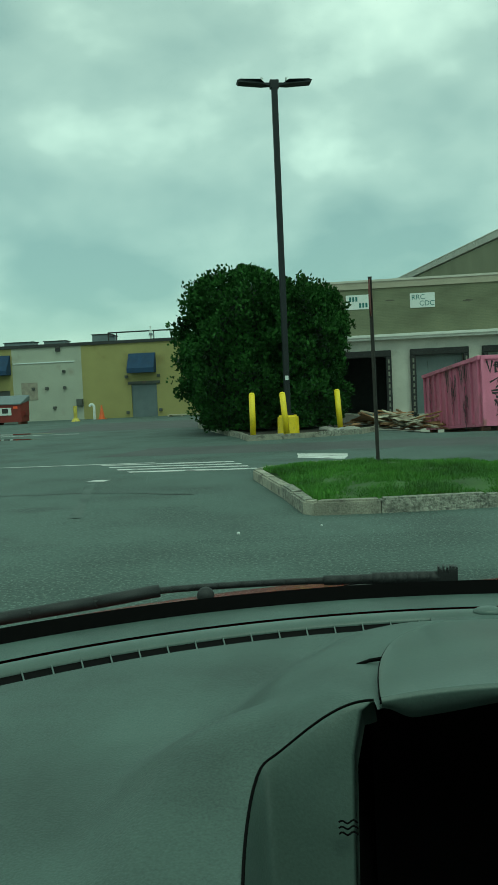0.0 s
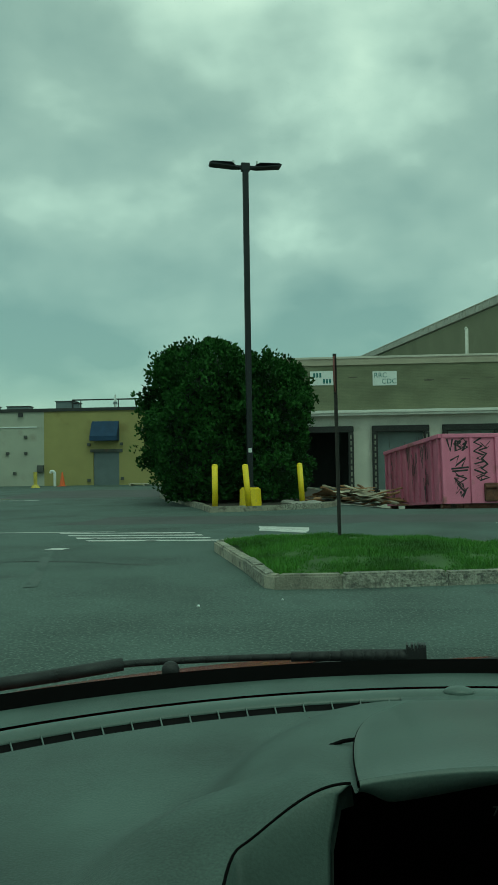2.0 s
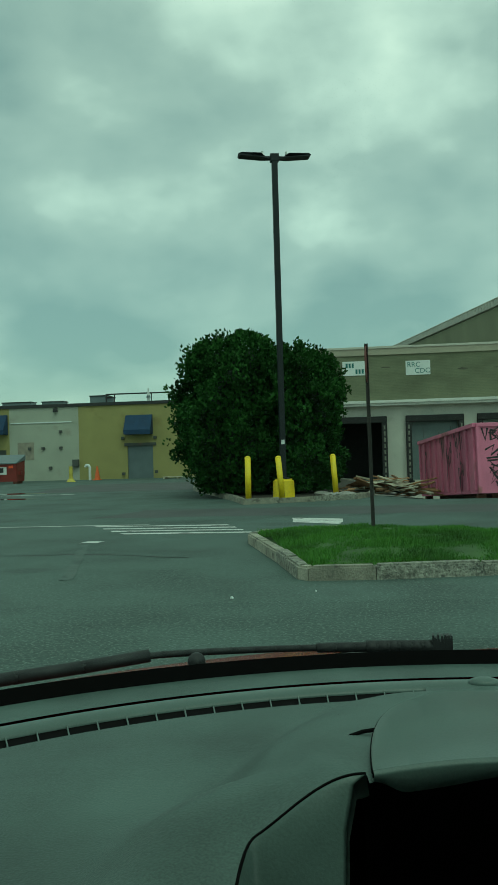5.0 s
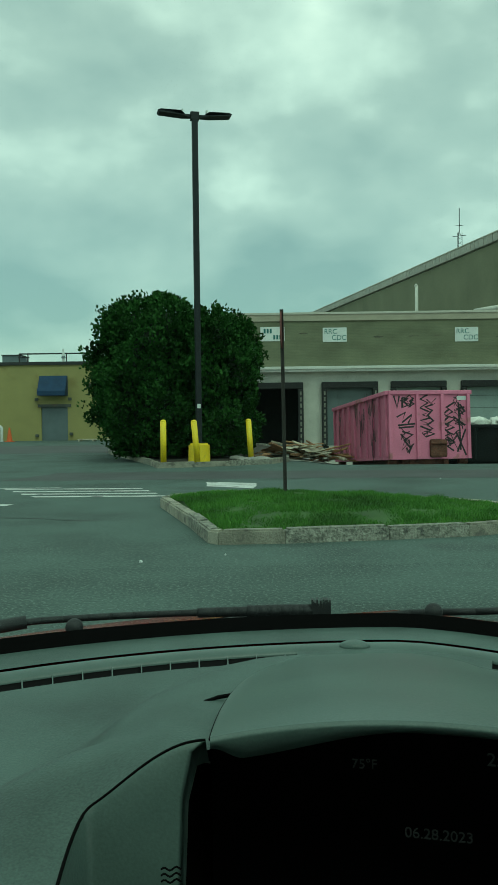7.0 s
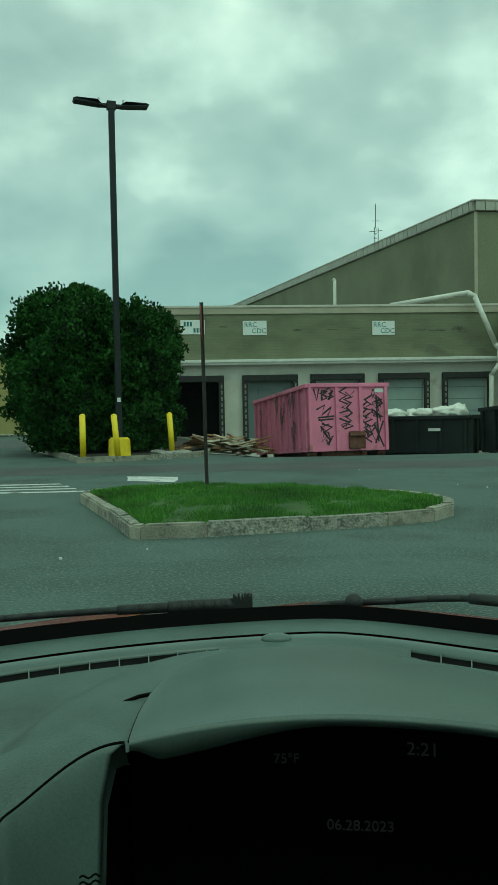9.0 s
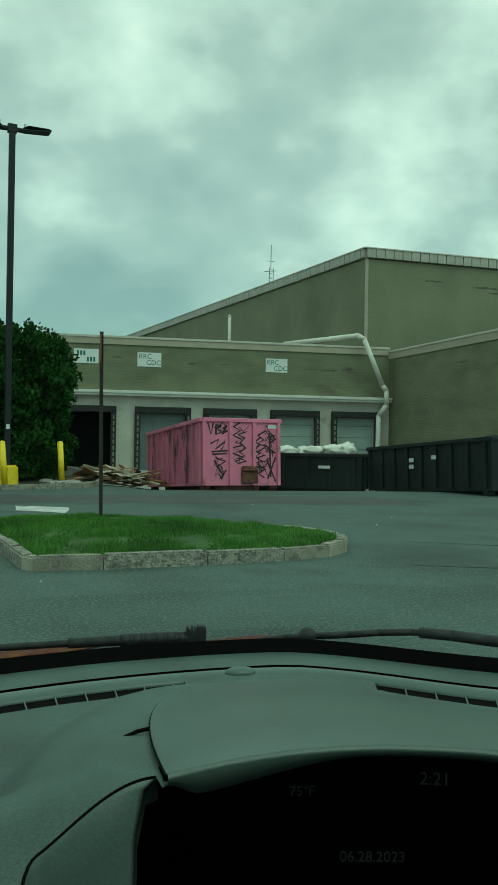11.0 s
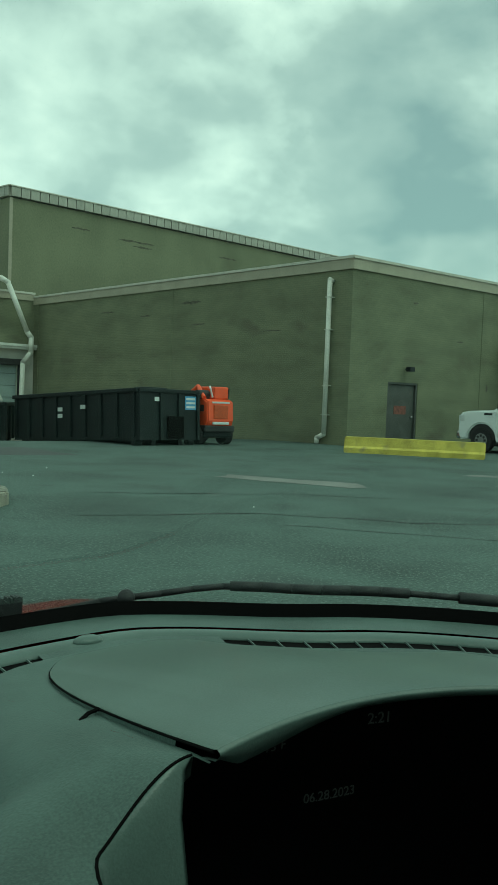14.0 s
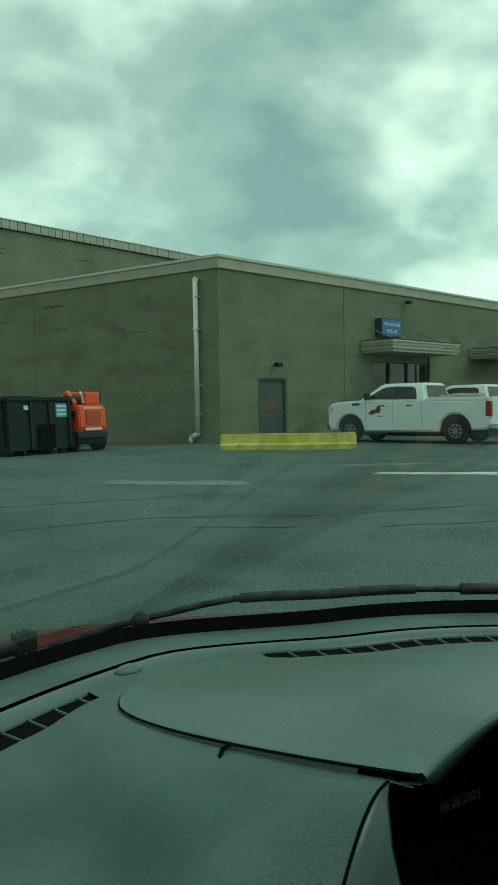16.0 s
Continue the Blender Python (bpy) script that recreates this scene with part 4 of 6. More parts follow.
shops = tagged(thing("wall_shops", shop_m, "low painted back wall of shops, cream and ochre", "building"), kind="structure")
G0, G1 = on_shop(-16.9), on_shop(-15.08)
F0, F1 = on_shop(-27.1), on_shop(-25.75)
bm = bmesh.new()
box(bm, on_shop(-25.5), on_shop(-20.4), 0, 0.3, -0.3, 5.2)
part("cream_wall", bm, CREAM_WALL, shops, "cream painted wall")
bm = bmesh.new()
box(bm, on_shop(-20.4), G0, 0.0, 0.3, -0.3, 5.2); box(bm, G1, shop_len, 0.0, 0.3, -0.3, 5.2); box(bm, G0, G1, 0.0, 0.3, 2.3, 5.2)
box(bm, 0, F0, 0.0, 0.3, -0.3, 5.2); box(bm, F1, on_shop(-25.5), 0.0, 0.3, -0.3, 5.2); box(bm, F0, F1, 0.0, 0.3, 2.25, 5.2)
part("ochre_wall", bm, YELLOW_WALL, shops, "ochre painted wall")
part("roof_edge", boxed(-0.1, shop_len + 0.1, -0.1, 0.4, 5.2, 5.42), ROOF_DARK, shops, "dark roof edge")
part("roof", boxed(0, shop_len, 0.4, 30, 5.0, 5.1), ROOF_GREY, shops)
part("end_wall", boxed(shop_len - 0.3, shop_len, 0.3, 30, -0.3, 5.0), YELLOW_WALL, shops)
shutter = part("roller_shutter", boxed(G0, G1, 0.12, 0.16, -0.2, 2.3), GREY_DOOR, shops, "grey-blue roller shutter, closed")
for k in range(14):
    part("slat", boxed(G0 + 0.02, G1 - 0.02, 0.105, 0.12, -0.1 + k * 0.17, 0.03 + k * 0.17, 0.0), GREY_DOOR, shutter)
part("lintel", boxed(G0 - 0.2, G1 + 0.25, -0.08, 0.0, 2.3, 2.5), DOOR_DARK, shops, "rusty lintel")
part("back_door", boxed(F0, F1, 0.1, 0.15, -0.2, 2.25), DOOR_DARK, shops, "dark back door")
part("boarded_window", boxed(on_shop(-24.9), on_shop(-23.7), -0.02, 0.0, 1.5, 2.75), material("faded_board", (0.27, 0.24, 0.19), 0.85, 0.25), shops, "boarded-up window")
part("conduit", boxed(on_shop(-25.4), on_shop(-20.9), -0.05, 0.0, 4.1, 4.17), SIGN_WHITE, shops)
for x, z in ((-21.7, 3.45), (-21.7, 2.3), (-22.5, 0.9), (-21.0, 0.75), (-24.0, 2.3), (-23.0, 2.3), (-17.2, 2.85), (-14.9, 2.85), (-17.2, 0.35), (-14.85, 0.45), (-13.5, 3.8)):
    part("wall_fitting", boxed(on_shop(x) - 0.11, on_shop(x) + 0.11, -0.14, 0.0, z - 0.1, z + 0.1, 0.02), DOOR_DARK, shops, "small dark wall fitting")
part("utility_box", boxed(on_shop(-20.85), on_shop(-20.4), -0.25, -0.002, 0.95, 1.45, 0.03), DOOR_DARK, shops, "dark meter box")
part("wall_light", boxed(on_shop(-22.2), on_shop(-21.85), -0.2, -0.1, 4.85, 5.15, 0.03), BLACK_TRIM, shops)


def awning(x0, x1, z0, z1):
    a = thing("awning", shop_m @ pose(on_shop(x0), -0.002, z0), "navy blue cloth awning over a doorway", "awning", "awnings")
    w = on_shop(x1) - on_shop(x0)
    part("cloth", profile(bmesh.new(), [(0, z1 - z0), (-0.15, z1 - z0), (-0.85, 0.32), (-0.85, 0.0), (0, 0.0)], 0, w, 0.02), AWNING, a)
    return a


awning(-16.95, -15.05, 3.08, 4.45)
awning(-29.5, -25.6, 3.35, 4.75)
# roof clutter
for x, w, h, d in ((-19.9, 1.3, 0.55, 1.2), (-18.7, 0.5, 0.4, 0.6), (-26.5, 2.2, 0.28, 1.0), (-23.5, 1.6, 0.25, 1.0)):
    u = thing("roof_unit", shop_m @ pose(on_shop(x), 1.2, 5.1), "grey rooftop air unit", "air unit", "rooftop units")
    part("casing", boxed(0, w, 0, d, 0, h + 0.32, 0.03), GREY_DOOR, u)
    part("cap", boxed(-0.05, w + 0.05, -0.05, d + 0.05, h + 0.32, h + 0.38), ROOF_DARK, u)
rl = thing("roof_rail", shop_m @ pose(on_shop(-18.6), 0.9, 5.1), "dark pipe rail along the roof", "rail")
part("rail", tube(bmesh.new(), [(0, 0, 0), (0, 0, 0.95), (8.5, 0, 0.95)], 0.05, 8), ROOF_DARK, rl)
for k in (0.6, 3.3, 6.5):
    part("support", rod(bmesh.new(), (k, 0, 0), (k, 0, 0.95), 0.04, n=6), ROOF_DARK, rl)
rv = thing("roof_vent", shop_m @ pose(on_shop(-15.45), 0.6, 5.1), "white vent stack on the shop roof", "vent")
part("stack", rod(rod(bmesh.new(), (0, 0, 0), (0, 0, 0.95), 0.09, n=10), (0, 0, 0.95), (0, 0, 1.25), 0.06, n=10), SIGN_WHITE, rv)
part("cowl", rod(bmesh.new(), (0, 0, 0.6), (0, 0, 0.75), 0.17, 0.12, 12), GREY_DOOR, rv)


def scuffs(parent, spots, seed):
    """Ragged dark stains on a wall: (along, up, length, height) each."""
    rng_ = random.Random(seed)
    for s0, z0, ln, ht in spots:
        bm = bmesh.new()
        n = 14
        up, dn = [], []
        for i in range(n + 1):
            f = i / n
            e = max(0.0, math.sin(3.1415 * f)) ** 0.5
            up.append(bm.verts.new((s0 + ln * f, -0.004, z0 + ht * e * rng_.uniform(0.2, 0.6))))
            dn.append(bm.verts.new((s0 + ln * f, -0.004, z0 - ht * e * rng_.uniform(0.1, 0.6) - 0.004)))
        for i in range(n):
            bm.faces.new((dn[i], dn[i + 1], up[i + 1], up[i]))
        part("wall_stain", bm, SCUFF, parent, "dark ragged stain")


scuffs(docks, [(on_dock(a), z, l_, h_) for a, z, l_, h_ in ((4.6, 5.30, 0.5, 0.12), (10.6, 5.25, 0.8, 0.07), (11.5, 5.22, 1.0, 0.10), (12.7, 5.30, 0.7, 0.25), (13.0, 5.15, 0.6, 0.12), (0.9, 5.5, 0.5, 0.08), (6.3, 5.32, 0.6, 0.05), (7.6, 5.35, 0.4, 0.05))], 3)
scuffs(west, [(11.8, 5.3, 1.3, 0.14), (12.5, 4.4, 0.9, 0.08), (6.0, 5.2, 1.1, 0.08), (16.6, 4.0, 1.0, 0.06), (9.0, 4.9, 0.8, 0.07)], 4)
scuffs(hall, [(3.6, 10.6, 1.2, 0.12), (6.6, 10.45, 2.6, 0.16), (7.6, 10.2, 1.4, 0.12), (14.0, 10.5, 1.6, 0.12), (19.6, 10.4, 1.9, 0.14)], 5)
scuffs(front, [(3.0, 5.1, 0.3, 0.08), (7.4, 2.2, 0.12, 0.4), (5.5, 3.9, 0.4, 0.06)], 6)

# ---- roll-off containers ----
def rolloff(name, m, length, width, height, mat, mat_side, label, ribs=9, rail=0.10):
    """An open-topped steel container: front end at y = 0, running back along +y; floor on skids."""
    c = thing(name, m, label, "dumpster", "roll-off containers")
    w = width / 2
    skid_mat = BLACK_STEEL if mat is BLACK_STEEL else RUST
    part("floor", boxed(-w, w, 0.0, length, 0.16, 0.24), mat, c)
    part("front_wall", boxed(-w, w, 0.0, 0.05, 0.24, height), mat, c)
    part("back_wall", boxed(-w, w, length - 0.05, length, 0.24, height), mat, c)
    for s_ in (-1, 1):
        x0, x1 = sorted((s_ * w, s_ * (w - 0.05)))
        side = part("side_wall", boxed(x0, x1, 0.05, length - 0.05, 0.24, height), mat_side, c)
        for k in range(ribs):
            y = 0.12 + (length - 0.36) * k / (ribs - 1)
            a, b = sorted((s_ * w, s_ * (w + 0.07)))
            part("rib", boxed(a, b, y, y + 0.12, 0.24, height - 0.06, 0.015), mat_side, side)
        a, b = sorted((s_ * (w - 0.06), s_ * (w + 0.09)))
        part("top_rail", boxed(a, b, 0, length, height - rail, height + 0.02, 0.02), mat, c)
        part("skid", boxed(s_ * 0.5 - 0.07, s_ * 0.5 + 0.07, 0.1, length - 0.1, 0.0, 0.16), skid_mat, c, "dark skid rail")
        for y in (0.25, length - 0.5):
            part("roller", rod(bmesh.new(), (s_ * (w - 0.02), y, 0.1), (s_ * (w - 0.26), y, 0.1), 0.1, n=14), skid_mat, c, "steel roller")
    for y in (0, length):
        part("end_rail", boxed(-w, w, y - 0.06, y + 0.06, height - rail, height + 0.015, 0.02), mat, c)
    for x in (-w + 0.04, -w / 3 + 0.05, w / 3 - 0.02, w - 0.04):
        part("front_post", boxed(x - 0.05, x + 0.05, -0.07, 0.0, 0.16, height - 0.1, 0.015), mat, c)
    return c


def spray(parent, strokes, mat, w=0.035):
    """Sprayed strokes on the front wall, given as joined points (x, z)."""
    for pts in strokes:
        bm = bmesh.new()
        prev = None
        for i, (x, z) in enumerate(pts):
            a, b = pts[max(0, i - 1)], pts[min(len(pts) - 1, i + 1)]
            d = Vector((b[0] - a[0], b[1] - a[1]))
            if d.length < 0.25 * w:
                d = Vector((x - a[0], z - a[1]))
            sharp = i not in (0, len(pts) - 1) and (Vector((x - a[0], z - a[1])).normalized().dot(Vector((b[0] - x, b[1] - z)).normalized()) < 0)
            nn = Vector((-d.y, d.x)).normalized() * w * (0.75 if sharp else 0.5)
            cur = (bm.verts.new((x + nn.x, -0.004, z + nn.y)), bm.verts.new((x - nn.x, -0.004, z - nn.y)))
            if prev:
                bm.faces.new((prev[0], prev[1], cur[1], cur[0]))
            prev = cur
        part("graffiti", bm, mat, parent)


tilt = math.degrees(math.atan(0.075))
pink_dir = Vector((-1.25, 6.3)).normalized()
pink_yaw = math.degrees(math.atan2(-pink_dir.x, pink_dir.y))
pink = rolloff("dumpster", pose(4.72, 21.25, -0.03, -tilt * 0.8, 0, pink_yaw), 6.6, 2.36, 2.08, PINK, PINK_SIDE, "faded pink roll-off dumpster covered in black graffiti", 10)
rng = random.Random(21)
marks = [[(-1.02, 1.95), (-0.93, 1.62), (-0.86, 1.95)], [(-0.78, 1.9), (-0.78, 1.62), (-0.62, 1.68), (-0.74, 1.78), (-0.62, 1.86), (-0.78, 1.9)], [(-0.44, 1.88), (-0.56, 1.8), (-0.44, 1.72), (-0.58, 1.62), (-0.46, 1.9)],
         [(-0.95, 1.35), (-0.7, 1.48), (-0.8, 1.2), (-0.5, 1.42), (-0.62, 1.18)], [(-0.92, 1.12), (-0.42, 1.16)], [(-0.9, 1.05), (-0.45, 1.08)], [(-0.8, 0.95), (-0.5, 0.85), (-0.75, 0.7), (-0.55, 0.45), (-0.62, 0.72)], [(-0.68, 0.5), (-0.62, 0.34), (-0.52, 0.55)]]
for cx, z0, z1, wd in ((-0.12, 0.75, 1.98, 0.17), (0.02, 0.7, 1.7, 0.14), (0.62, 0.3, 1.75, 0.15), (0.48, 0.55, 1.55, 0.14)):
    z, sgn_, run = z1, 1, []
    while z > z0:
        run.append((cx + sgn_ * wd * rng.uniform(0.4, 1.0), z))
        sgn_, z = -sgn_, z - rng.uniform(0.06, 0.16)
    marks.append(run)
marks += [[(0.86, 1.75), (0.9, 0.4)], [(0.78, 1.55), (1.04, 1.62)], [(0.8, 1.25), (1.04, 1.1)], [(1.06, 1.0), (0.8, 0.35)], [(0.78, 0.9), (1.06, 0.25)], [(0.9, 1.7), (1.04, 1.5), (0.88, 1.4)]]
for k in range(15):
    cx, cz, n_ = rng.choice((-0.75, -0.68, -0.1, 0.0, 0.6, 0.85)), rng.uniform(0.4, 1.9), rng.randint(4, 8)
    marks.append([(max(-1.08, min(1.08, cx + rng.gauss(0, 0.13))), max(0.32, min(1.97, cz + rng.gauss(0, 0.13)))) for _ in range(n_)])
spray(pink, marks[:-15], GRAFFITI, 0.05)
spray(pink, marks[-15:], GRAFFITI, 0.022)
side_marks = [[(1.0 + 5.0 * rng.random(), rng.uniform(0.5, 1.8)) for _ in range(2)] for _ in range(10)]
for (y0, z0), _ in side_marks:
    for i in range(5):
        bm = bmesh.new()
        ya, za = y0 + rng.gauss(0, 0.12), z0 + rng.gauss(0, 0.2)
        bm.faces.new([bm.verts.new((-1.255, *v)) for v in ((ya, za), (ya + 0.05, za), (ya + 0.09, za + 0.35), (ya + 0.04, za + 0.35))])
        part("graffiti", bm, GRAFFITI, pink)
part("hook_pocket", boxed(-0.02, 0.48, -0.09, 0.0, 0.2, 0.72, 0.06), RUST, pink, "rusty hook pocket")
part("hook_bar", rod(bmesh.new(), (0.0, -0.12, 0.6), (0.46, -0.12, 0.6), 0.04, n=10), RUST, pink)
part("label_plate", boxed(0.82, 1.1, -0.012, 0.0, 1.82, 1.93), LABEL_WHITE, pink, "white sticker")
part("undercarriage", boxed(-0.75, 0.6, 0.2, 0.6, 0.02, 0.16), RUST, pink)

bd = Vector((9.75 - 11.15, 25.0 - 18.75)).normalized()
blk_yaw = math.degrees(math.atan2(-bd.x, bd.y))
blk = rolloff("dumpster", Matrix.Translation((11.15 + 1.15 * bd.y, 18.75 - 1.15 * bd.x, 0.0)) @ pose(0, 0, 0, -tilt * 0.75, 0, blk_yaw), 6.5, 2.3, 1.62, BLACK_STEEL, BLACK_STEEL, "dark green-black roll-off dumpster beside the brick wall", 9)
part("hook_pocket", boxed(-0.1, 0.5, -0.09, 0.0, 0.2, 0.85, 0.02), DASH_BLACK, blk, "dark hook pocket")
part("company_label", boxed(0.62, 1.06, -0.012, 0.0, 1.05, 1.45), LABEL_BLUE, blk, "blue and white company sticker")
for k in range(3):
    part("label_bar", boxed(0.66, 1.02, -0.016, -0.012, 1.1 + k * 0.12, 1.16 + k * 0.12), LABEL_WHITE, blk)
part("label_plate", boxed(-0.55, -0.25, -0.012, 0.0, 1.28, 1.40), LABEL_WHITE, blk, "small white sticker")
for y, z in ((3.6, 1.05), (3.6, 0.85), (2.4, 1.1)):
    part("label_plate", boxed(-1.23, -1.222, y, y + 0.25, z, z + 0.12), LABEL_WHITE, blk)
part("lid_frame", boxed(-0.9, 0.1, 0.2, 0.5, 1.62, 1.69, 0.02), BLACK_STEEL, blk)

binA_m = pose(9.9, 26.1, -0.38, 0, 0, 62)
bin_a = rolloff("dumpster", binA_m, 6.2, 2.2, 1.40, BLACK_STEEL, BLACK_STEEL, "dark roll-off dumpster heaped with white rubbish bags", 8)
part("label_plate", boxed(-1.23, -1.18, 1.0, 1.4, 0.9, 1.0), LABEL_WHITE, bin_a)
rng = random.Random(5)
for k in range(16):
    b = thing("rubbish_bag", binA_m @ pose(rng.uniform(-0.85, 0.85), 0.5 + 5.2 * (k + rng.random()) / 16, 1.42 + rng.uniform(-0.10, 0.14)), "white plastic rubbish bag in a dumpster", "bag", "bags in the dumpster")
    bm = bmesh.new()
    bmesh.ops.create_icosphere(bm, subdivisions=3, radius=1.0)
    sx, sy, sz = rng.uniform(0.22, 0.42), rng.uniform(0.22, 0.42), rng.uniform(0.16, 0.34)
    for v in bm.verts:
        f = 1 + 0.4 * noise.noise(v.co * 1.9 + Vector((k * 3.1, 0, 0))) + 0.2 * noise.noise(v.co * 5 + Vector((0, k * 2.0, 0)))
        v.co = Vector((v.co.x * sx, v.co.y * sy, v.co.z * sz)) * f
    part("sack", bm, BAG, b, smooth=True)

# ---- orange machine ----
om = thing("compact_loader", pose(14.1, 19.4, 0, 0, 0, 5), "orange compact loader with a black grille, parked by a dumpster", "loader")
part("chassis", boxed(-0.52, 0.52, -0.1, 1.9, 0.22, 0.52, 0.05), BLACK_STEEL, om)
bm = profile(bmesh.new(), [(-0.12, 0.52), (-0.22, 0.75), (-0.18, 1.32), (0.0, 1.40), (1.7, 1.40), (1.85, 0.52)], -0.5, 0.5, 0.04)
body = part("body", bm, ORANGE, om, "orange engine cover")
part("grille", boxed(-0.27, 0.27, -0.235, -0.15, 0.80, 1.22, 0.02), material("rust_orange_grille", (0.42, 0.07, 0.02), 0.7, 0.3, 20), body, "dull orange grille")
part("light_strip", boxed(-0.30, 0.30, -0.24, -0.16, 0.63, 0.71, 0.01), LABEL_WHITE, body)
part("name_strip", boxed(-0.32, 0.34, -0.20, -0.12, 1.27, 1.325, 0.01), LABEL_WHITE, body)
for k in range(4):
    part("louvre", boxed(-0.535, -0.495, 0.30, 1.25, 0.62 + k * 0.175, 0.745 + k * 0.175, 0.01), BLACK_TRIM, body, "black side opening")
part("badge", boxed(-0.52, -0.495, -0.02, 0.16, 1.02, 1.22, 0.01), BLACK_TRIM, body, "small dark badge")
part("lower_guard", boxed(-0.56, 0.56, -0.20, 1.7, 0.40, 0.60, 0.04), BLACK_TRIM, om, "black lower guard")
part("arm_pivot", rod(bmesh.new(), (-0.52, 0.35, 1.52), (-0.1, 0.35, 1.52), 0.15, n=16), BLACK_TRIM, om, "black arm pivot")
part("housing_edge", boxed(0.40, 0.44, -0.03, 0.3, 1.44, 1.74, 0.01), BLACK_TRIM, om)
part("hood_box", boxed(-0.12, 0.42, -0.02, 0.8, 1.40, 1.78, 0.05), ORANGE, om, "upper orange housing")
part("lift_arm", rod(rod(bmesh.new(), (-0.42, 0.1, 1.42), (-0.3, 0.6, 1.78), 0.07, n=10), (-0.3, 0.6, 1.78), (-0.42, 2.0, 0.9), 0.07, n=10), ORANGE, om)
part("hose", tube(bmesh.new(), [(-0.2, -0.02, 1.45), (-0.3, -0.05, 1.7), (-0.22, 0.1, 1.78)], 0.03, 8), LABEL_WHITE, om)
part("tail_light", boxed(0.49, 0.54, -0.12, 0.0, 1.05, 1.25, 0.01), BLACK_TRIM, om)
for s_ in (-1, 1):
    for y in (0.25, 1.5):
        x0 = s_ * 0.38
        tyre = part("tyre", rod(bmesh.new(), (x0, y, 0.30), (x0 + s_ * 0.24, y, 0.30), 0.30, n=24), TYRE, om)
        part("rim", rod(bmesh.new(), (x0 + s_ * 0.2, y, 0.30), (x0 + s_ * 0.25, y, 0.30), 0.16, n=18), BLACK_TRIM, tyre)

# ---- concrete barrier ----
ba, bb = Vector((16.55, 16.2)), Vector((19.1, 13.2))
bar = thing("barrier", axis(ba, bb), "low concrete barrier in worn yellow paint", "barrier")
bm = profile(bmesh.new(), [(-0.26, 0.0), (-0.26, 0.14), (-0.2, 0.2), (-0.15, 0.46), (0.15, 0.46), (0.2, 0.2), (0.26, 0.14), (0.26, 0.0)], 0.0, (bb - ba).length, 0.03)
part("block", bm, YELLOW_WORN, bar)

# ---- pickups ----
def arc(cy, cz, r, a0, a1, n=9):
    return [(cy + r * math.cos(radians(a0 + (a1 - a0) * i / n)), cz + r * math.sin(radians(a0 + (a1 - a0) * i / n))) for i in range(n + 1)]


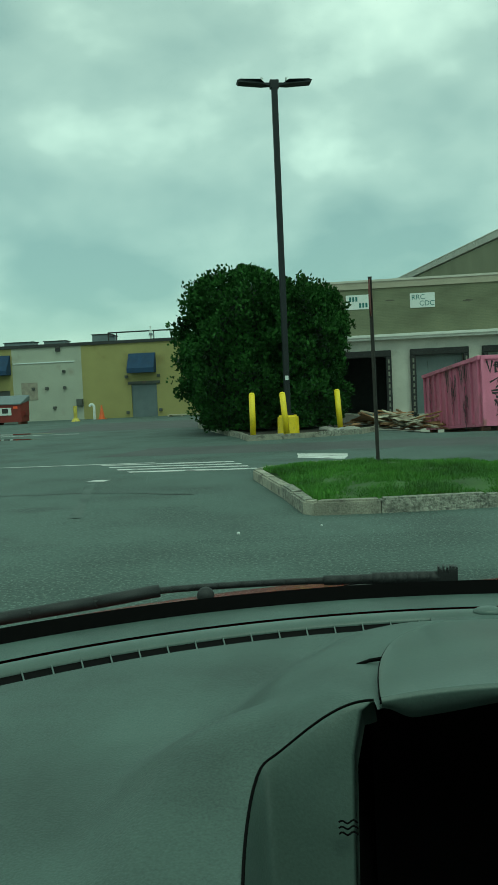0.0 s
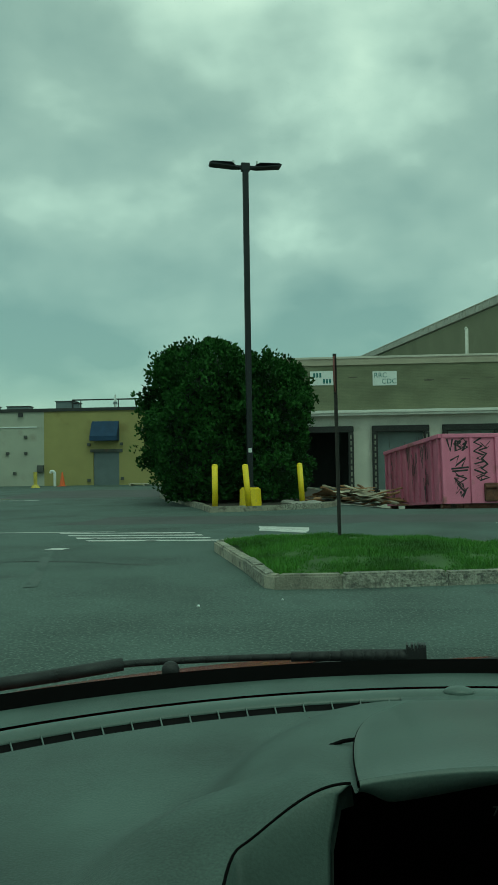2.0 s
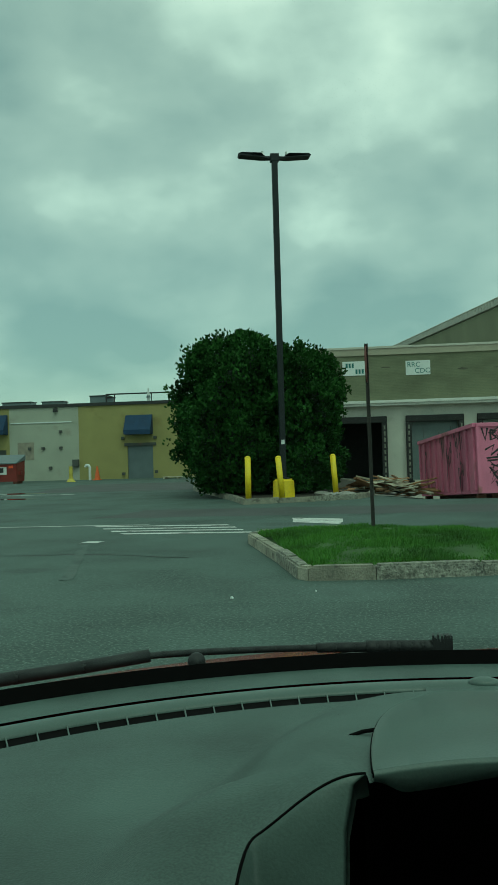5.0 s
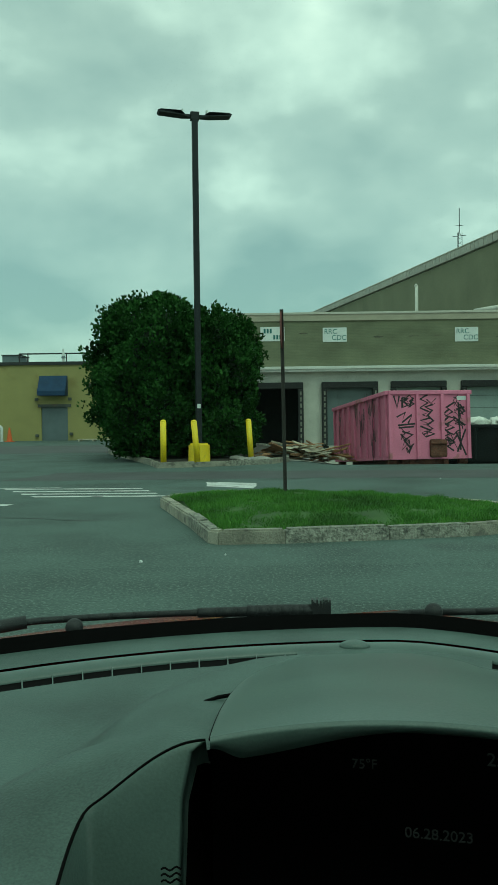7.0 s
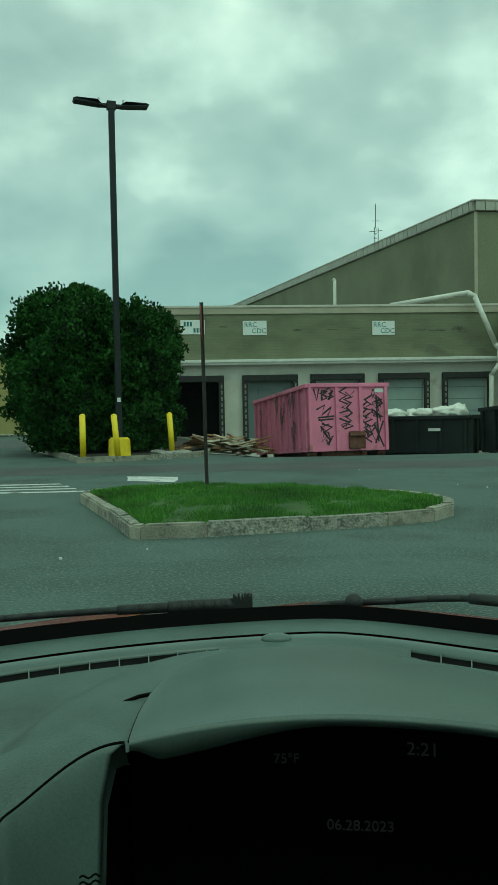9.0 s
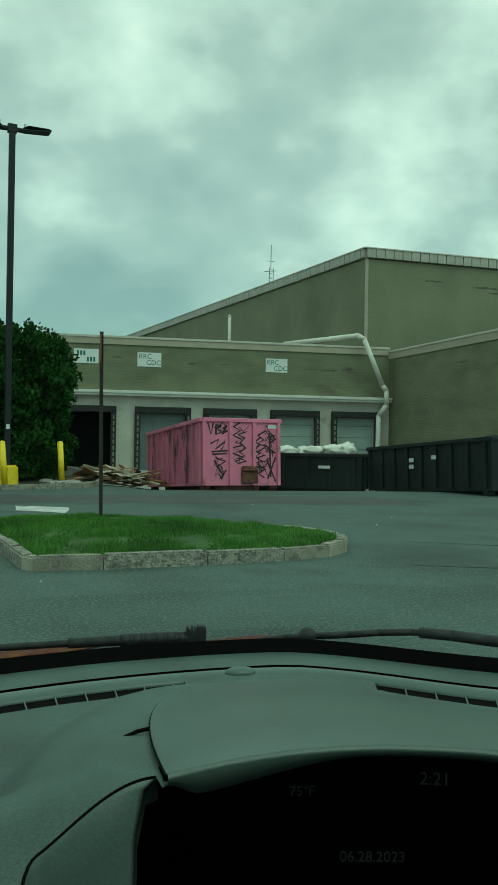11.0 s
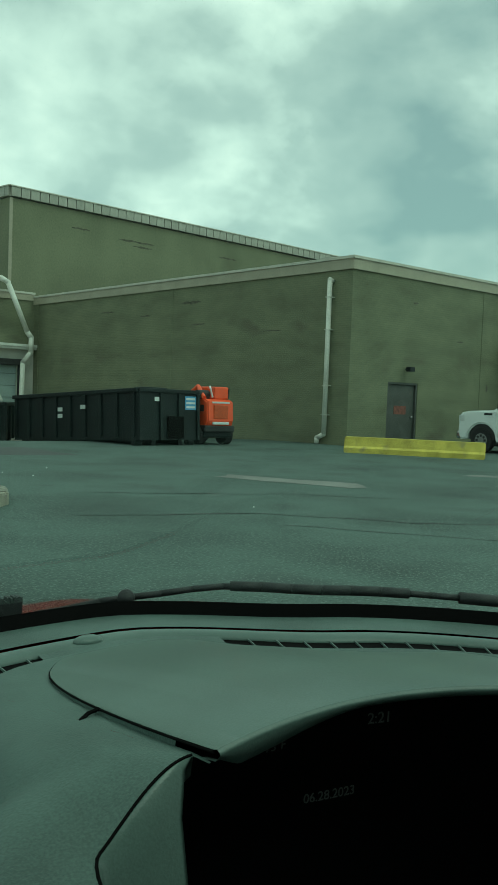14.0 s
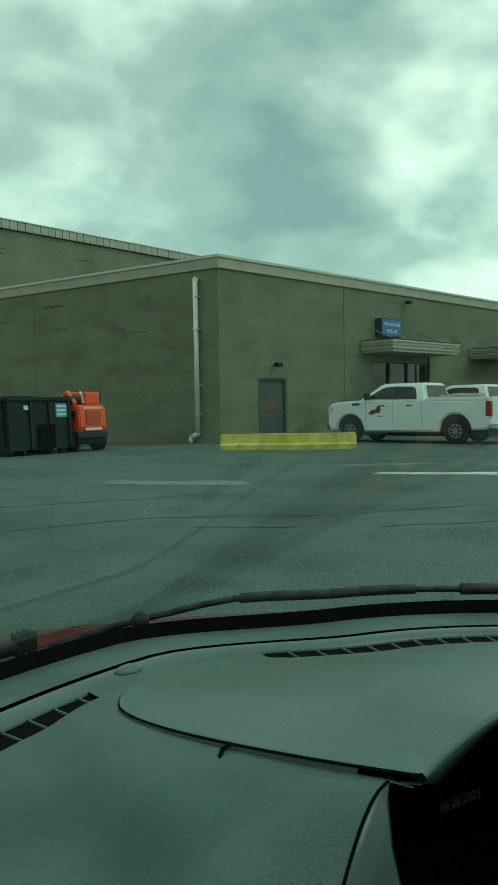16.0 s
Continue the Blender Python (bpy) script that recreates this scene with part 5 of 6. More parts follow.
def pickup(m):
    """A crew-cab pickup; the nose points along +y, wheels at y = 0 and 3.75."""
    t = thing("pickup", m, "white crew-cab pickup parked before the brick wall", "pickup", "white pickups")
    side = [(-1.12, 0.55), (-1.10, 1.34), (1.02, 1.36), (1.02, 1.38), (3.3, 1.39), (4.22, 1.34), (4.50, 1.28), (4.60, 1.14), (4.62, 0.62), (4.55, 0.40)] + arc(3.75, 0.42, 0.52, 2, 178)[0:] + [(3.2, 0.36), (0.56, 0.36)] + arc(0.0, 0.42, 0.52, 2, 178) + [(-0.95, 0.45)]
    bm = profile(bmesh.new(), side, -0.98, 0.98, 0.05)
    body = part("body", bm, TRUCK_WHITE, t, "white painted body")
    part("bed_floor", boxed(-0.82, 0.82, -1.0, 0.88, 1.362, 1.372), BLACK_TRIM, body, "dark truck bed")
    for s_ in (-1, 1):
        a, b = sorted((s_ * 0.82, s_ * 0.96))
        part("bed_rail", boxed(a, b, -1.08, 1.0, 1.33, 1.43, 0.02), TRUCK_WHITE, body)
    part("tailgate", boxed(-0.86, 0.86, -1.145, -1.06, 0.62, 1.43, 0.02), TRUCK_WHITE, t)
    # cab: tapering greenhouse
    bm = bmesh.new()
    lo = [(-0.94, 0.98), (-0.94, 3.42), (0.94, 3.42), (0.94, 0.98)]
    hi = [(-0.74, 1.16), (-0.72, 2.62), (0.72, 2.62), (0.74, 1.16)]
    vl = [bm.verts.new((x, y, 1.36)) for x, y in lo]
    vh = [bm.verts.new((x, y, 1.92 if y < 2 else 1.91)) for x, y in hi]
    bm.faces.new(vh[::-1])
    for i in range(4):
        bm.faces.new((vl[i], vl[(i + 1) % 4], vh[(i + 1) % 4], vh[i]))
    bmesh.ops.recalc_face_normals(bm, faces=bm.faces)
    bmesh.ops.bevel(bm, geom=list(bm.edges), offset=0.06, segments=3, affect="EDGES")
    cab = part("cab", bm, TRUCK_WHITE, t, "white cab", smooth=False)

    def on_side(s_, y, z):
        k = (z - 1.36) / 0.56
        return (s_ * (0.955 - 0.205 * k), y, z)

    for s_ in (-1, 1):
        for pts in ([(2.10, 1.40), (3.16, 1.42), (2.86, 1.60), (2.58, 1.76), (2.40, 1.80), (2.10, 1.81)], [(1.30, 1.40), (2.05, 1.40), (2.05, 1.81), (1.52, 1.80), (1.40, 1.74)]):
            bm = bmesh.new()
            f = bm.faces.new([bm.verts.new(on_side(s_, y, z)) for y, z in pts])
            g = bmesh.ops.extrude_face_region(bm, geom=[f])
            bmesh.ops.translate(bm, vec=(-s_ * 0.03, 0, 0), verts=[v for v in g["geom"] if isinstance(v, bmesh.types.BMVert)])
            bmesh.ops.recalc_face_normals(bm, faces=bm.faces)
            part("side_window", bm, TINTED, cab, "dark tinted window")
        bm = bmesh.new()
        bm.faces.new([bm.verts.new(on_side(s_ * 1.003, y, z)) for y, z in ((2.04, 1.39), (2.11, 1.39), (2.11, 1.82), (2.04, 1.82))])
        part("door_pillar", bm, BLACK_TRIM, cab, "black pillar between the side windows")
        for y in (1.55, 2.55):
            a, b = sorted((s_ * 0.975, s_ * 1.005))
            part("door_handle", boxed(a, b, y - 0.12, y + 0.1, 1.18, 1.22, 0.01), BLACK_TRIM, t)
        for y in (1.12, 2.12, 3.12):
            a, b = sorted((s_ * 0.978, s_ * 0.983))
            part("door_seam", boxed(a, b, y, y + 0.012, 0.5, 1.36), BLACK_TRIM, t)
        part("mirror", boxed(*sorted((s_ * 0.96, s_ * 1.2)), 2.95, 3.07, 1.38, 1.62, 0.03), BLACK_TRIM, t, "black door mirror")
        part("tail_lamp", boxed(*sorted((s_ * 0.84, s_ * 0.995)), -1.15, -0.98, 0.85, 1.30, 0.02), TAIL_RED, t, "red tail lamp")
        part("head_lamp", boxed(*sorted((s_ * 0.62, s_ * 0.99)), 4.37, 4.60, 0.98, 1.20, 0.03), LAMP_CLEAR, t, "clear head lamp")
        part("fender_vent", boxed(*sorted((s_ * 0.978, s_ * 0.99)), 3.36, 3.66, 1.22, 1.29, 0.01), BLACK_TRIM, t)
        part("sill", boxed(*sorted((s_ * 0.80, s_ * 0.97)), 0.55, 3.2, 0.30, 0.37, 0.02), BLACK_TRIM, t)
        bm = bmesh.new()
        for cy, cz, ry, rz in ((2.80, 1.02, 0.16, 0.06), (2.66, 1.08, 0.09, 0.12), (2.90, 0.96, 0.13, 0.045)):
            bm.faces.new([bm.verts.new((s_ * 0.984, cy + ry * math.cos(q * 0.45), cz + rz * math.sin(q * 0.45))) for q in range(14)])
        part("emblem", bm, LOGO_BROWN, t, "brown company emblem without writing")
        part("emblem_bar", boxed(*sorted((s_ * 0.981, s_ * 0.985)), 2.52, 2.70, 0.85, 0.88), LOGO_BROWN, t)
        for y in (0.0, 3.75):
            a = s_ * 0.70
            tyre = part("tyre", bmesh.new(), TYRE, t)
            bm = rod(bmesh.new(), (a, y, 0.40), (s_ * 0.96, y, 0.40), 0.40, n=32)
            bmesh.ops.bevel(bm, geom=[e for e in bm.edges if abs(e.verts[0].co.x - e.verts[1].co.x) < 0.01], offset=0.035, segments=2, affect="EDGES")
            bm.to_mesh(tyre.data); bm.free()
            bm = rod(bmesh.new(), (s_ * 0.93, y, 0.40), (s_ * 0.966, y, 0.40), 0.25, 0.22, 28)
            rim = part("rim", bm, RIM_GREY, tyre, "grey alloy rim")
            for q in range(8):
                an = q * math.pi / 4
                part("slot", boxed(*sorted((s_ * 0.962, s_ * 0.972)), -0.035, 0.035, 0.11, 0.19, 0.0, pose(0, y, 0.40) @ Matrix.Rotation(an, 4, "X")), BLACK_TRIM, tyre)
            part("arch_liner", boxed(*sorted((s_ * 0.5, s_ * 0.9)), y - 0.46, y + 0.46, 0.42, 0.92), BLACK_TRIM, t)
    bm = bmesh.new()
    bm.faces.new([bm.verts.new(p) for p in ((-0.80, 3.38, 1.41), (0.80, 3.38, 1.41), (0.67, 2.72, 1.875), (-0.67, 2.72, 1.875))])
    part("windscreen", bm, TINTED, cab)
    bm = bmesh.new()
    bm.faces.new([bm.verts.new(p) for p in ((-0.74, 0.995, 1.45), (0.74, 0.995, 1.45), (0.64, 1.105, 1.83), (-0.64, 1.105, 1.83))])
    part("rear_window", bm, TINTED, cab)
    part("rear_bumper", boxed(-0.96, 0.96, -1.30, -1.08, 0.45, 0.66, 0.04), CHROME, t, "chrome rear bumper")
    part("front_bumper", boxed(-0.97, 0.97, 4.47, 4.69, 0.42, 0.66, 0.05), CHROME, t, "chrome front bumper")
    part("grille", boxed(-0.58, 0.58, 4.53, 4.65, 0.72, 1.20, 0.03), BLACK_TRIM, t)
    for k, (x, w) in enumerate(((-0.5, 0.25), (0.1, 0.2), (0.5, 0.3))):
        part("load", boxed(x - w / 2, x + w / 2, -0.7 + 0.2 * k, 0.7, 1.376, 1.50 + 0.03 * k, 0.02), WOOD_B, t, "timber lying in the bed")
    part("underbody", boxed(-0.6, 0.6, -0.9, 4.3, 0.22, 0.42), BLACK_TRIM, t)
    return t


rear, front_w = Vector((22.45, 12.05)), Vector((21.95, 15.75))
dirn = (front_w - rear).normalized()
tr_yaw = math.degrees(math.atan2(-dirn.x, dirn.y))
right_ = Vector((dirn.y, -dirn.x))
at_ = rear + right_ * 0.95
truck = pickup(pose(at_.x, at_.y, 0.0, 0, 0, tr_yaw))
at2 = at_ + right_ * 5.6 + dirn * 0.3
copy_thing(truck, pose(at2.x, at2.y, 0.0, 0, 0, tr_yaw))

# ---- timber heap by the bed ----
rng = random.Random(9)
heap = thing("timber_heap", pose(1.1, 24.9, ground_z(1.1, 24.9)), "heap of broken timber and torn boards", "debris heap")
for k in range(46):
    ln, wd, th = rng.uniform(0.6, 2.2), rng.uniform(0.06, 0.22), rng.uniform(0.02, 0.06)
    r = rng.gauss(0, 0.75)
    x, y = max(-1.35, min(1.7, r)), rng.uniform(-0.6, 0.7)
    z = 0.06 + max(0.0, 0.62 - 0.38 * abs(x + 0.3)) * rng.uniform(0.1, 1.0)
    bm = boxed(-ln / 2, ln / 2, -wd / 2, wd / 2, -th / 2, th / 2)
    part("plank", bm, WOOD_A if rng.random() < 0.5 else WOOD_B, heap, m=pose(x, y, z, rng.uniform(-20, 20), rng.gauss(0, 12), rng.uniform(-70, 70)))
for k in range(5):
    bm = grid(bmesh.new(), lambda u, v: ((u - 0.5) * 1.3, (v - 0.5) * 0.8, 0.12 * noise.noise((u * 2 + k * 5, v * 2, 0)) + 0.1), 8, 6)
    part("torn_sheet", bm, WOOD_A if k % 2 else WOOD_B, heap, m=pose(rng.uniform(-0.9, 0.5), rng.uniform(-0.5, 0.3), rng.uniform(0.1, 0.3), rng.uniform(-18, 18), rng.uniform(-14, 14), rng.uniform(0, 90)))
rng = random.Random(15)
for k in range(9):
    x, y = rng.uniform(-1.1, 0.0), rng.uniform(21.9, 23.3)
    bm = bmesh.new()
    bmesh.ops.create_icosphere(bm, subdivisions=2, radius=1.0)
    for v in bm.verts:
        v.co = Vector((v.co.x * 0.22, v.co.y * 0.16, v.co.z * 0.08)) * (1 + 0.4 * noise.noise(v.co * 2 + Vector((k, 0, 0))))
    ob = new("rubble", finish("rubble", bm, CONCRETE))
    ob.matrix_basis = pose(x, y, 0.11, 0, 0, rng.uniform(0, 180))
    tagged(ob, "lump of pale rubble on the mulch", "rubble", "rubble in the bed")

# ---- before the shops ----
rd = thing("dumpster", pose(-23.0, 47.0, 0, 0, 0, 3), "dark red front-load dumpster with a grey lid", "dumpster")
part("tub", profile(bmesh.new(), [(-0.6, 0.15), (-0.72, 1.25), (0.72, 1.5), (0.6, 0.15)], -1.0, 1.0, 0.03), RED_BIN, rd)
for x in (-0.8, 0.8):
    part("foot", boxed(x - 0.08, x + 0.08, -0.55, 0.55, 0.0, 0.15), RUST, rd)
part("lid", profile(bmesh.new(), [(-0.78, 1.26), (-0.78, 1.32), (0.78, 1.85), (0.78, 1.5)], -1.03, 1.03, 0.02), GREY_DOOR, rd, "grey plastic lid")
part("poster", boxed(-0.45, 0.35, -0.70, -0.66, 0.6, 1.15), LABEL_WHITE, rd, "white panel with dark marks")
part("poster_mark", boxed(-0.25, 0.15, -0.708, -0.70, 0.72, 1.02), BLACK_TRIM, rd)
part("sticker", boxed(0.5, 0.78, -0.71, -0.66, 1.0, 1.2), ORANGE, rd)
part("side_pocket", boxed(1.0, 1.14, -0.3, 0.3, 0.55, 0.8), RED_BIN, rd)
sp = thing("bollard", pose(-19.1, 48.2, 0), "short faded yellow post by the shops", "bollard")
part("pipe", rod(bmesh.new(), (0, 0, 0), (0, 0, 1.0), 0.12, n=14), YELLOW_WORN, sp)
part("foot", rod(bmesh.new(), (0, 0, 0), (0, 0, 0.2), 0.3, 0.16, 14), YELLOW_WORN, sp)
gp = thing("vent_pipe", pose(-19.05, 51.5, 0), "white gooseneck vent pipe by the wall", "vent")
part("pipe", tube(bmesh.new(), [(0, 0, 0), (0, 0, 0.9), (-0.1, 0, 1.02), (-0.25, 0, 1.02), (-0.33, 0, 0.9)], 0.09, 10), SIGN_WHITE, gp)
cn = thing("traffic_cone", pose(-18.45, 51.3, 0), "orange traffic cone by the shop wall", "traffic cone")
part("cone", rod(bmesh.new(), (0, 0, 0.03), (0, 0, 0.95), 0.2, 0.04, 16), CONE_ORANGE, cn)
part("foot", boxed(-0.25, 0.25, -0.25, 0.25, 0, 0.04), CONE_ORANGE, cn)
pl = thing("pallet", pose(-12.6, 50.8, 0, 0, 0, 5), "stack of weathered boards by the wall", "pallet")
for k in range(4):
    part("board", boxed(-1.0, 1.0, -0.5 + k * 0.26, -0.3 + k * 0.26, 0.1, 0.14), WOOD_B, pl)
for x in (-0.9, 0, 0.85):
    part("bearer", boxed(x - 0.05, x + 0.05, -0.5, 0.5, 0, 0.1), WOOD_B, pl)
rng = random.Random(33)
for k in range(9):
    x, y = rng.uniform(-6, 14), rng.uniform(2.5, 16)
    if in_poly(x, y, ISLAND):
        continue
    bm = bmesh.new()
    bmesh.ops.create_icosphere(bm, subdivisions=1, radius=rng.uniform(0.008, 0.02))
    ob = new("litter", finish("litter", bm, LABEL_WHITE))
    ob.matrix_basis = pose(x, y, ground_z(x, y) + 0.006, rng.uniform(0, 90), 0, rng.uniform(0, 90))
    tagged(ob, "small pale scrap on the asphalt", "litter", "scraps on the asphalt")

# ---- the car round the camera: origin below the driver's eye, +y ahead; the cockpit curves round the driver ----
EYE = Vector((1.22, -2.05, 1.31))
car = thing("car", pose(EYE.x, EYE.y, 0), "dark red car with a grey wraparound dashboard and black wipers", "car")
TOP = 0.965                      # height of the dash pad
SIDE_L, SIDE_R = -1.02, 1.40      # flanks of the body
LEFT, RIGHT = -50.0, 72.0        # ends of the dash, degrees to the right of straight ahead
HL, HR = -7.6, 34.0              # ends of the instrument hood


def pol(deg, r, z):
    return (r * math.sin(radians(deg)), r * math.cos(radians(deg)), z)


def drop(r, elev):
    """Height at distance r of a line elev degrees below the eye."""
    return EYE.z - r * math.tan(radians(elev))


def cowl(d):
    return 1.355 + 0.0034 * max(-40.0, min(7.0, d)) - 0.085 * smooth01(5, 22, d) - 0.06 * smooth01(22, 45, d)


def sweep(name, prof, mat, parent, d0=LEFT, d1=RIGHT, n=72, label="", smooth=True, ease=False):
    """A sheet swept round the driver; prof(deg) lists its (r, z) points; ease: finer towards both ends."""
    bm = bmesh.new()
    k = len(prof(d0)) - 1
    rows = [[bm.verts.new(pol(d, *q)) for q in prof(d)] for d in (d0 + (d1 - d0) * ((0.5 - 0.5 * math.cos(math.pi * i / n)) if ease else i / n) for i in range(n + 1))]
    for a, b in zip(rows, rows[1:]):
        for j in range(k):
            bm.faces.new((a[j], b[j], b[j + 1], a[j + 1]))
    return part(name, bm, mat, parent, label, smooth=smooth)


def swell(d):
    """Rise of the pad towards the instrument hood."""
    return smooth01(-22, HL - 0.5, d) if d < 20 else 1 - smooth01(HR + 0.5, HR + 14, d)


def near(d):
    return 0.640 + 0.010 * swell(d) - 0.25 * (1 - smooth01(-24.0, -16.0, d) if d < 10 else smooth01(HR + 8.5, HR + 17, d))


def back(d):
    """Distance of the hood's edge: it rounds from the lip's end to the slots."""
    t = max(0.0, min(1.0, min(d - HL, HR - d) / 8.5))
    far = cowl(d) - 0.232 - 0.12 * smooth01(9, 22, d)
    return 0.628 + (far - 0.628) * (1 - (1 - t) ** 2.6)


def back_z(d):
    return max(0.979 - 0.010 * smooth01(8, 18, d), 1.058 - 0.172 * (back(d) - 0.625))


def edge_marks():
    """Plan points along the edge of the hood and of the panels beside it: place, height over the pad, width of the shoulder."""
    out = []
    for d in np.arange(-40.0, HL, 0.5):
        out.append((*pol(d, near(d), 0)[:2], 0.088 * swell(d), 0.55 + 0.45 * swell(d)))
    for k in np.linspace(0.0, 1.0, 90):
        d = HL + (HR - HL) * (0.5 - 0.5 * math.cos(math.pi * k))
        t = min(1.0, min(d - HL, HR - d) / 8.5)
        out.append((*pol(d, back(d), 0)[:2], back_z(d) - 0.004 - TOP, 1 - 0.82 * t))
    for d in np.arange(HR + 0.5, HR + 30.0, 0.5):
        out.append((*pol(d, near(d), 0)[:2], 0.088 * swell(d), 0.55 + 0.45 * swell(d)))
    return np.array(out)


EDGE = edge_marks()


def pad(d, r):
    """The pad, with a shoulder round the hood: a gentle slope from the edge to a ridge, then a fall to the level pad."""
    x, y, _ = pol(d, r, 0)
    far2 = (EDGE[:, 0] - x) ** 2 + (EDGE[:, 1] - y) ** 2
    wt = 1.0 / (far2 + 0.0004) ** 2
    high, w = float((EDGE[:, 2] * wt).sum() / wt.sum()), float((EDGE[:, 3] * wt).sum() / wt.sum())
    q = math.sqrt(float(far2.min())) / w
    return TOP + high * (0.94 + 0.06 * smooth01(0.0, 0.06, q)) * (1 - 0.12 * smooth01(0.05, 0.11, q)) * (1 - smooth01(0.095, 0.21, q)) - 0.0015 * math.cos(r * 9) * smooth01(0.1, 0.3, q)


def pad_line(d):
    a, b = near(d), cowl(d) - 0.213
    return [(a + (b - a) * i / 32, pad(d, a + (b - a) * i / 32)) for i in range(33)]


def shoulder_line(d):
    a, b = back(d) + 0.003, cowl(d) - 0.213
    return [(a + (b - a) * i / 24, pad(d, a + (b - a) * i / 24)) for i in range(25)]


def lip(d):
    return 1.074 - (0.0000545 if d < 9 else 0.00003) * (d - 9.0) ** 2


def lip_depth(d):
    """Height of the hood's front edge, deeper beside the shoulder."""
    return 0.006 + 0.012 * smooth01(HL, HL + 2.5, d) * (1 - smooth01(HL + 3.0, 7.0, d))


def crease(d, r):
    """A faint fold that runs over the hood."""
    return -0.0011 * max(0.0, 1.6 - 5.5 * (r - 0.625) - d)


def hood_line(d):
    rb, zb = back(d), back_z(d)
    rf, zf = 0.625, lip(d)
    t = max(0.0, min(1.0, min(d - HL, HR - d) / 3.0))
    out = []
    for i in range(19):
        k = i / 18
        r = rf + (rb - rf) * k
        out.append((r, zf + (zb - zf) * k ** (1 + 0.25 * t) + crease(d, r) * t * (1 - k ** 6)))
    return out


dash = sweep("dash_pad", pad_line, DASH, car, LEFT, HL - 0.25, 120, "grained grey dash pad")
sweep("dash_pad", pad_line, DASH, car, HR + 0.25, RIGHT, 40, "grained grey dash pad")
sweep("hood_shoulder", shoulder_line, DASH, dash, HL - 0.25, HR + 0.25, 180, ease=True)
sweep("vent_slot", lambda d: [(cowl(d) - 0.213, TOP - 0.004), (cowl(d) - 0.168, TOP - 0.004)], DASH_BLACK, dash, label="black defroster slot")
sweep("slot_rim", lambda d: [(cowl(d) - 0.168, TOP - 0.004), (cowl(d) - 0.167, TOP + 0.001), (cowl(d) - 0.126, TOP + 0.001)], DASH_TRIM, dash)
sweep("seam", lambda d: [(cowl(d) - 0.126, TOP - 0.004), (cowl(d) - 0.114, TOP - 0.004)], DASH_BLACK, dash)
sweep("cowl_shelf", lambda d: [(cowl(d) - 0.114, TOP + 0.001), (cowl(d) - 0.02, TOP - 0.003)], DASH, dash)
sweep("glass_seal", lambda d: [(cowl(d) - 0.022, TOP - 0.006), (cowl(d) - 0.010, TOP + 0.018)], DASH_BLACK, car, label="black band along the foot of the windshield")
d = LEFT + 1
while d < RIGHT:
    if not -1.0 < d < 12.5:
        c = cowl(d)
        bm = boxed(-0.0008, 0.0008, c - 0.214, c - 0.166, TOP - 0.006, TOP - 0.001, 0.0, Matrix.Rotation(radians(-d), 4, "Z"))
        part("slot_rib", bm, DASH_TRIM, dash)
    d += 2.05
sweep("slot_end_plate", lambda d: [(cowl(d) - 0.214, TOP - 0.001), (cowl(d) - 0.166, TOP + 0.001)], DASH, dash, -1.0, 12.5, 16)
bm = bmesh.new()
bmesh.ops.create_uvsphere(bm, u_segments=24, v_segments=12, radius=1.0, matrix=Matrix.Translation(pol(3.1, cowl(3) - 0.15, TOP + 0.002)) @ Matrix.Diagonal((0.023, 0.015, 0.009, 1)))
part("light_sensor", bm, DASH_TRIM, dash, "small pale sensor dome", smooth=True)

# instrument hood over the display
hood = sweep("instrument_hood", hood_line, DASH_TRIM, car, HL, HR, 180, "satin grey instrument hood", ease=True)
sweep("hood_lip", lambda d: [(0.625, lip(d)), (0.6215, lip(d) - 0.002), (0.621, lip(d) - 0.004), (0.626, lip(d) - 0.004 - lip_depth(d)), (0.645, lip(d) - 0.008 - lip_depth(d))], DASH_TRIM, hood, HL, HR, 120, ease=True)
# Same hood, coloured near-black for the shade on its underside.
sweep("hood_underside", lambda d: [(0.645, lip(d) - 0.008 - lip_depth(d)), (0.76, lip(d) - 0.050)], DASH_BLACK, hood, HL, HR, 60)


def seam_tube(name, pts, parent, r=0.003):
    return part(name, tube(bmesh.new(), pts, r, 6), DASH_BLACK, parent)


seam_tube("hood_edge_seam", [pol(d, back(d) + 0.001, back_z(d) - 0.002) for d in (HL + (HR - HL) * (0.5 - 0.5 * math.cos(math.pi * i / 110)) for i in range(111))], hood, 0.0013)
for sg, d_ in ((-1, HL), (1, HR)):
    j = d_ - sg * 1.7
    seam_tube("shoulder_joint", [pol(j + sg * 0.9 * i, back(j) + 0.002 * i - 0.0035 * i * i, back_z(j) - 0.0015 - 0.0013 * i) for i in range(4)], hood, 0.0022)
sweep("hood_skirt", lambda d: [(back(d), back_z(d)), (back(d) + 0.002, back_z(d) - 0.012)], DASH, hood, HL + 0.4, HR - 0.4, 120, ease=True)

# display in its well; the shade in the well is put into near-black colour
sweep("display_well", lambda d: [(0.76, lip(d) - 0.050), (0.75, 0.70), (0.60, 0.62)], DASH_BLACK, car, HL - 4, HR, 40, "recess under the hood, its shade coloured black")
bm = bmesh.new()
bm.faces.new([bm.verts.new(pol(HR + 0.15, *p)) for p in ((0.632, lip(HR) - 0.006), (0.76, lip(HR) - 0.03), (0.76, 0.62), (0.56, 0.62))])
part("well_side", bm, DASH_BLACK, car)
screen = sweep("display", lambda d: [(0.745, 1.02), (0.735, 0.76)], SCREEN, car, HL + 0.2, HR - 0.2, 40, "black display with dim digits")


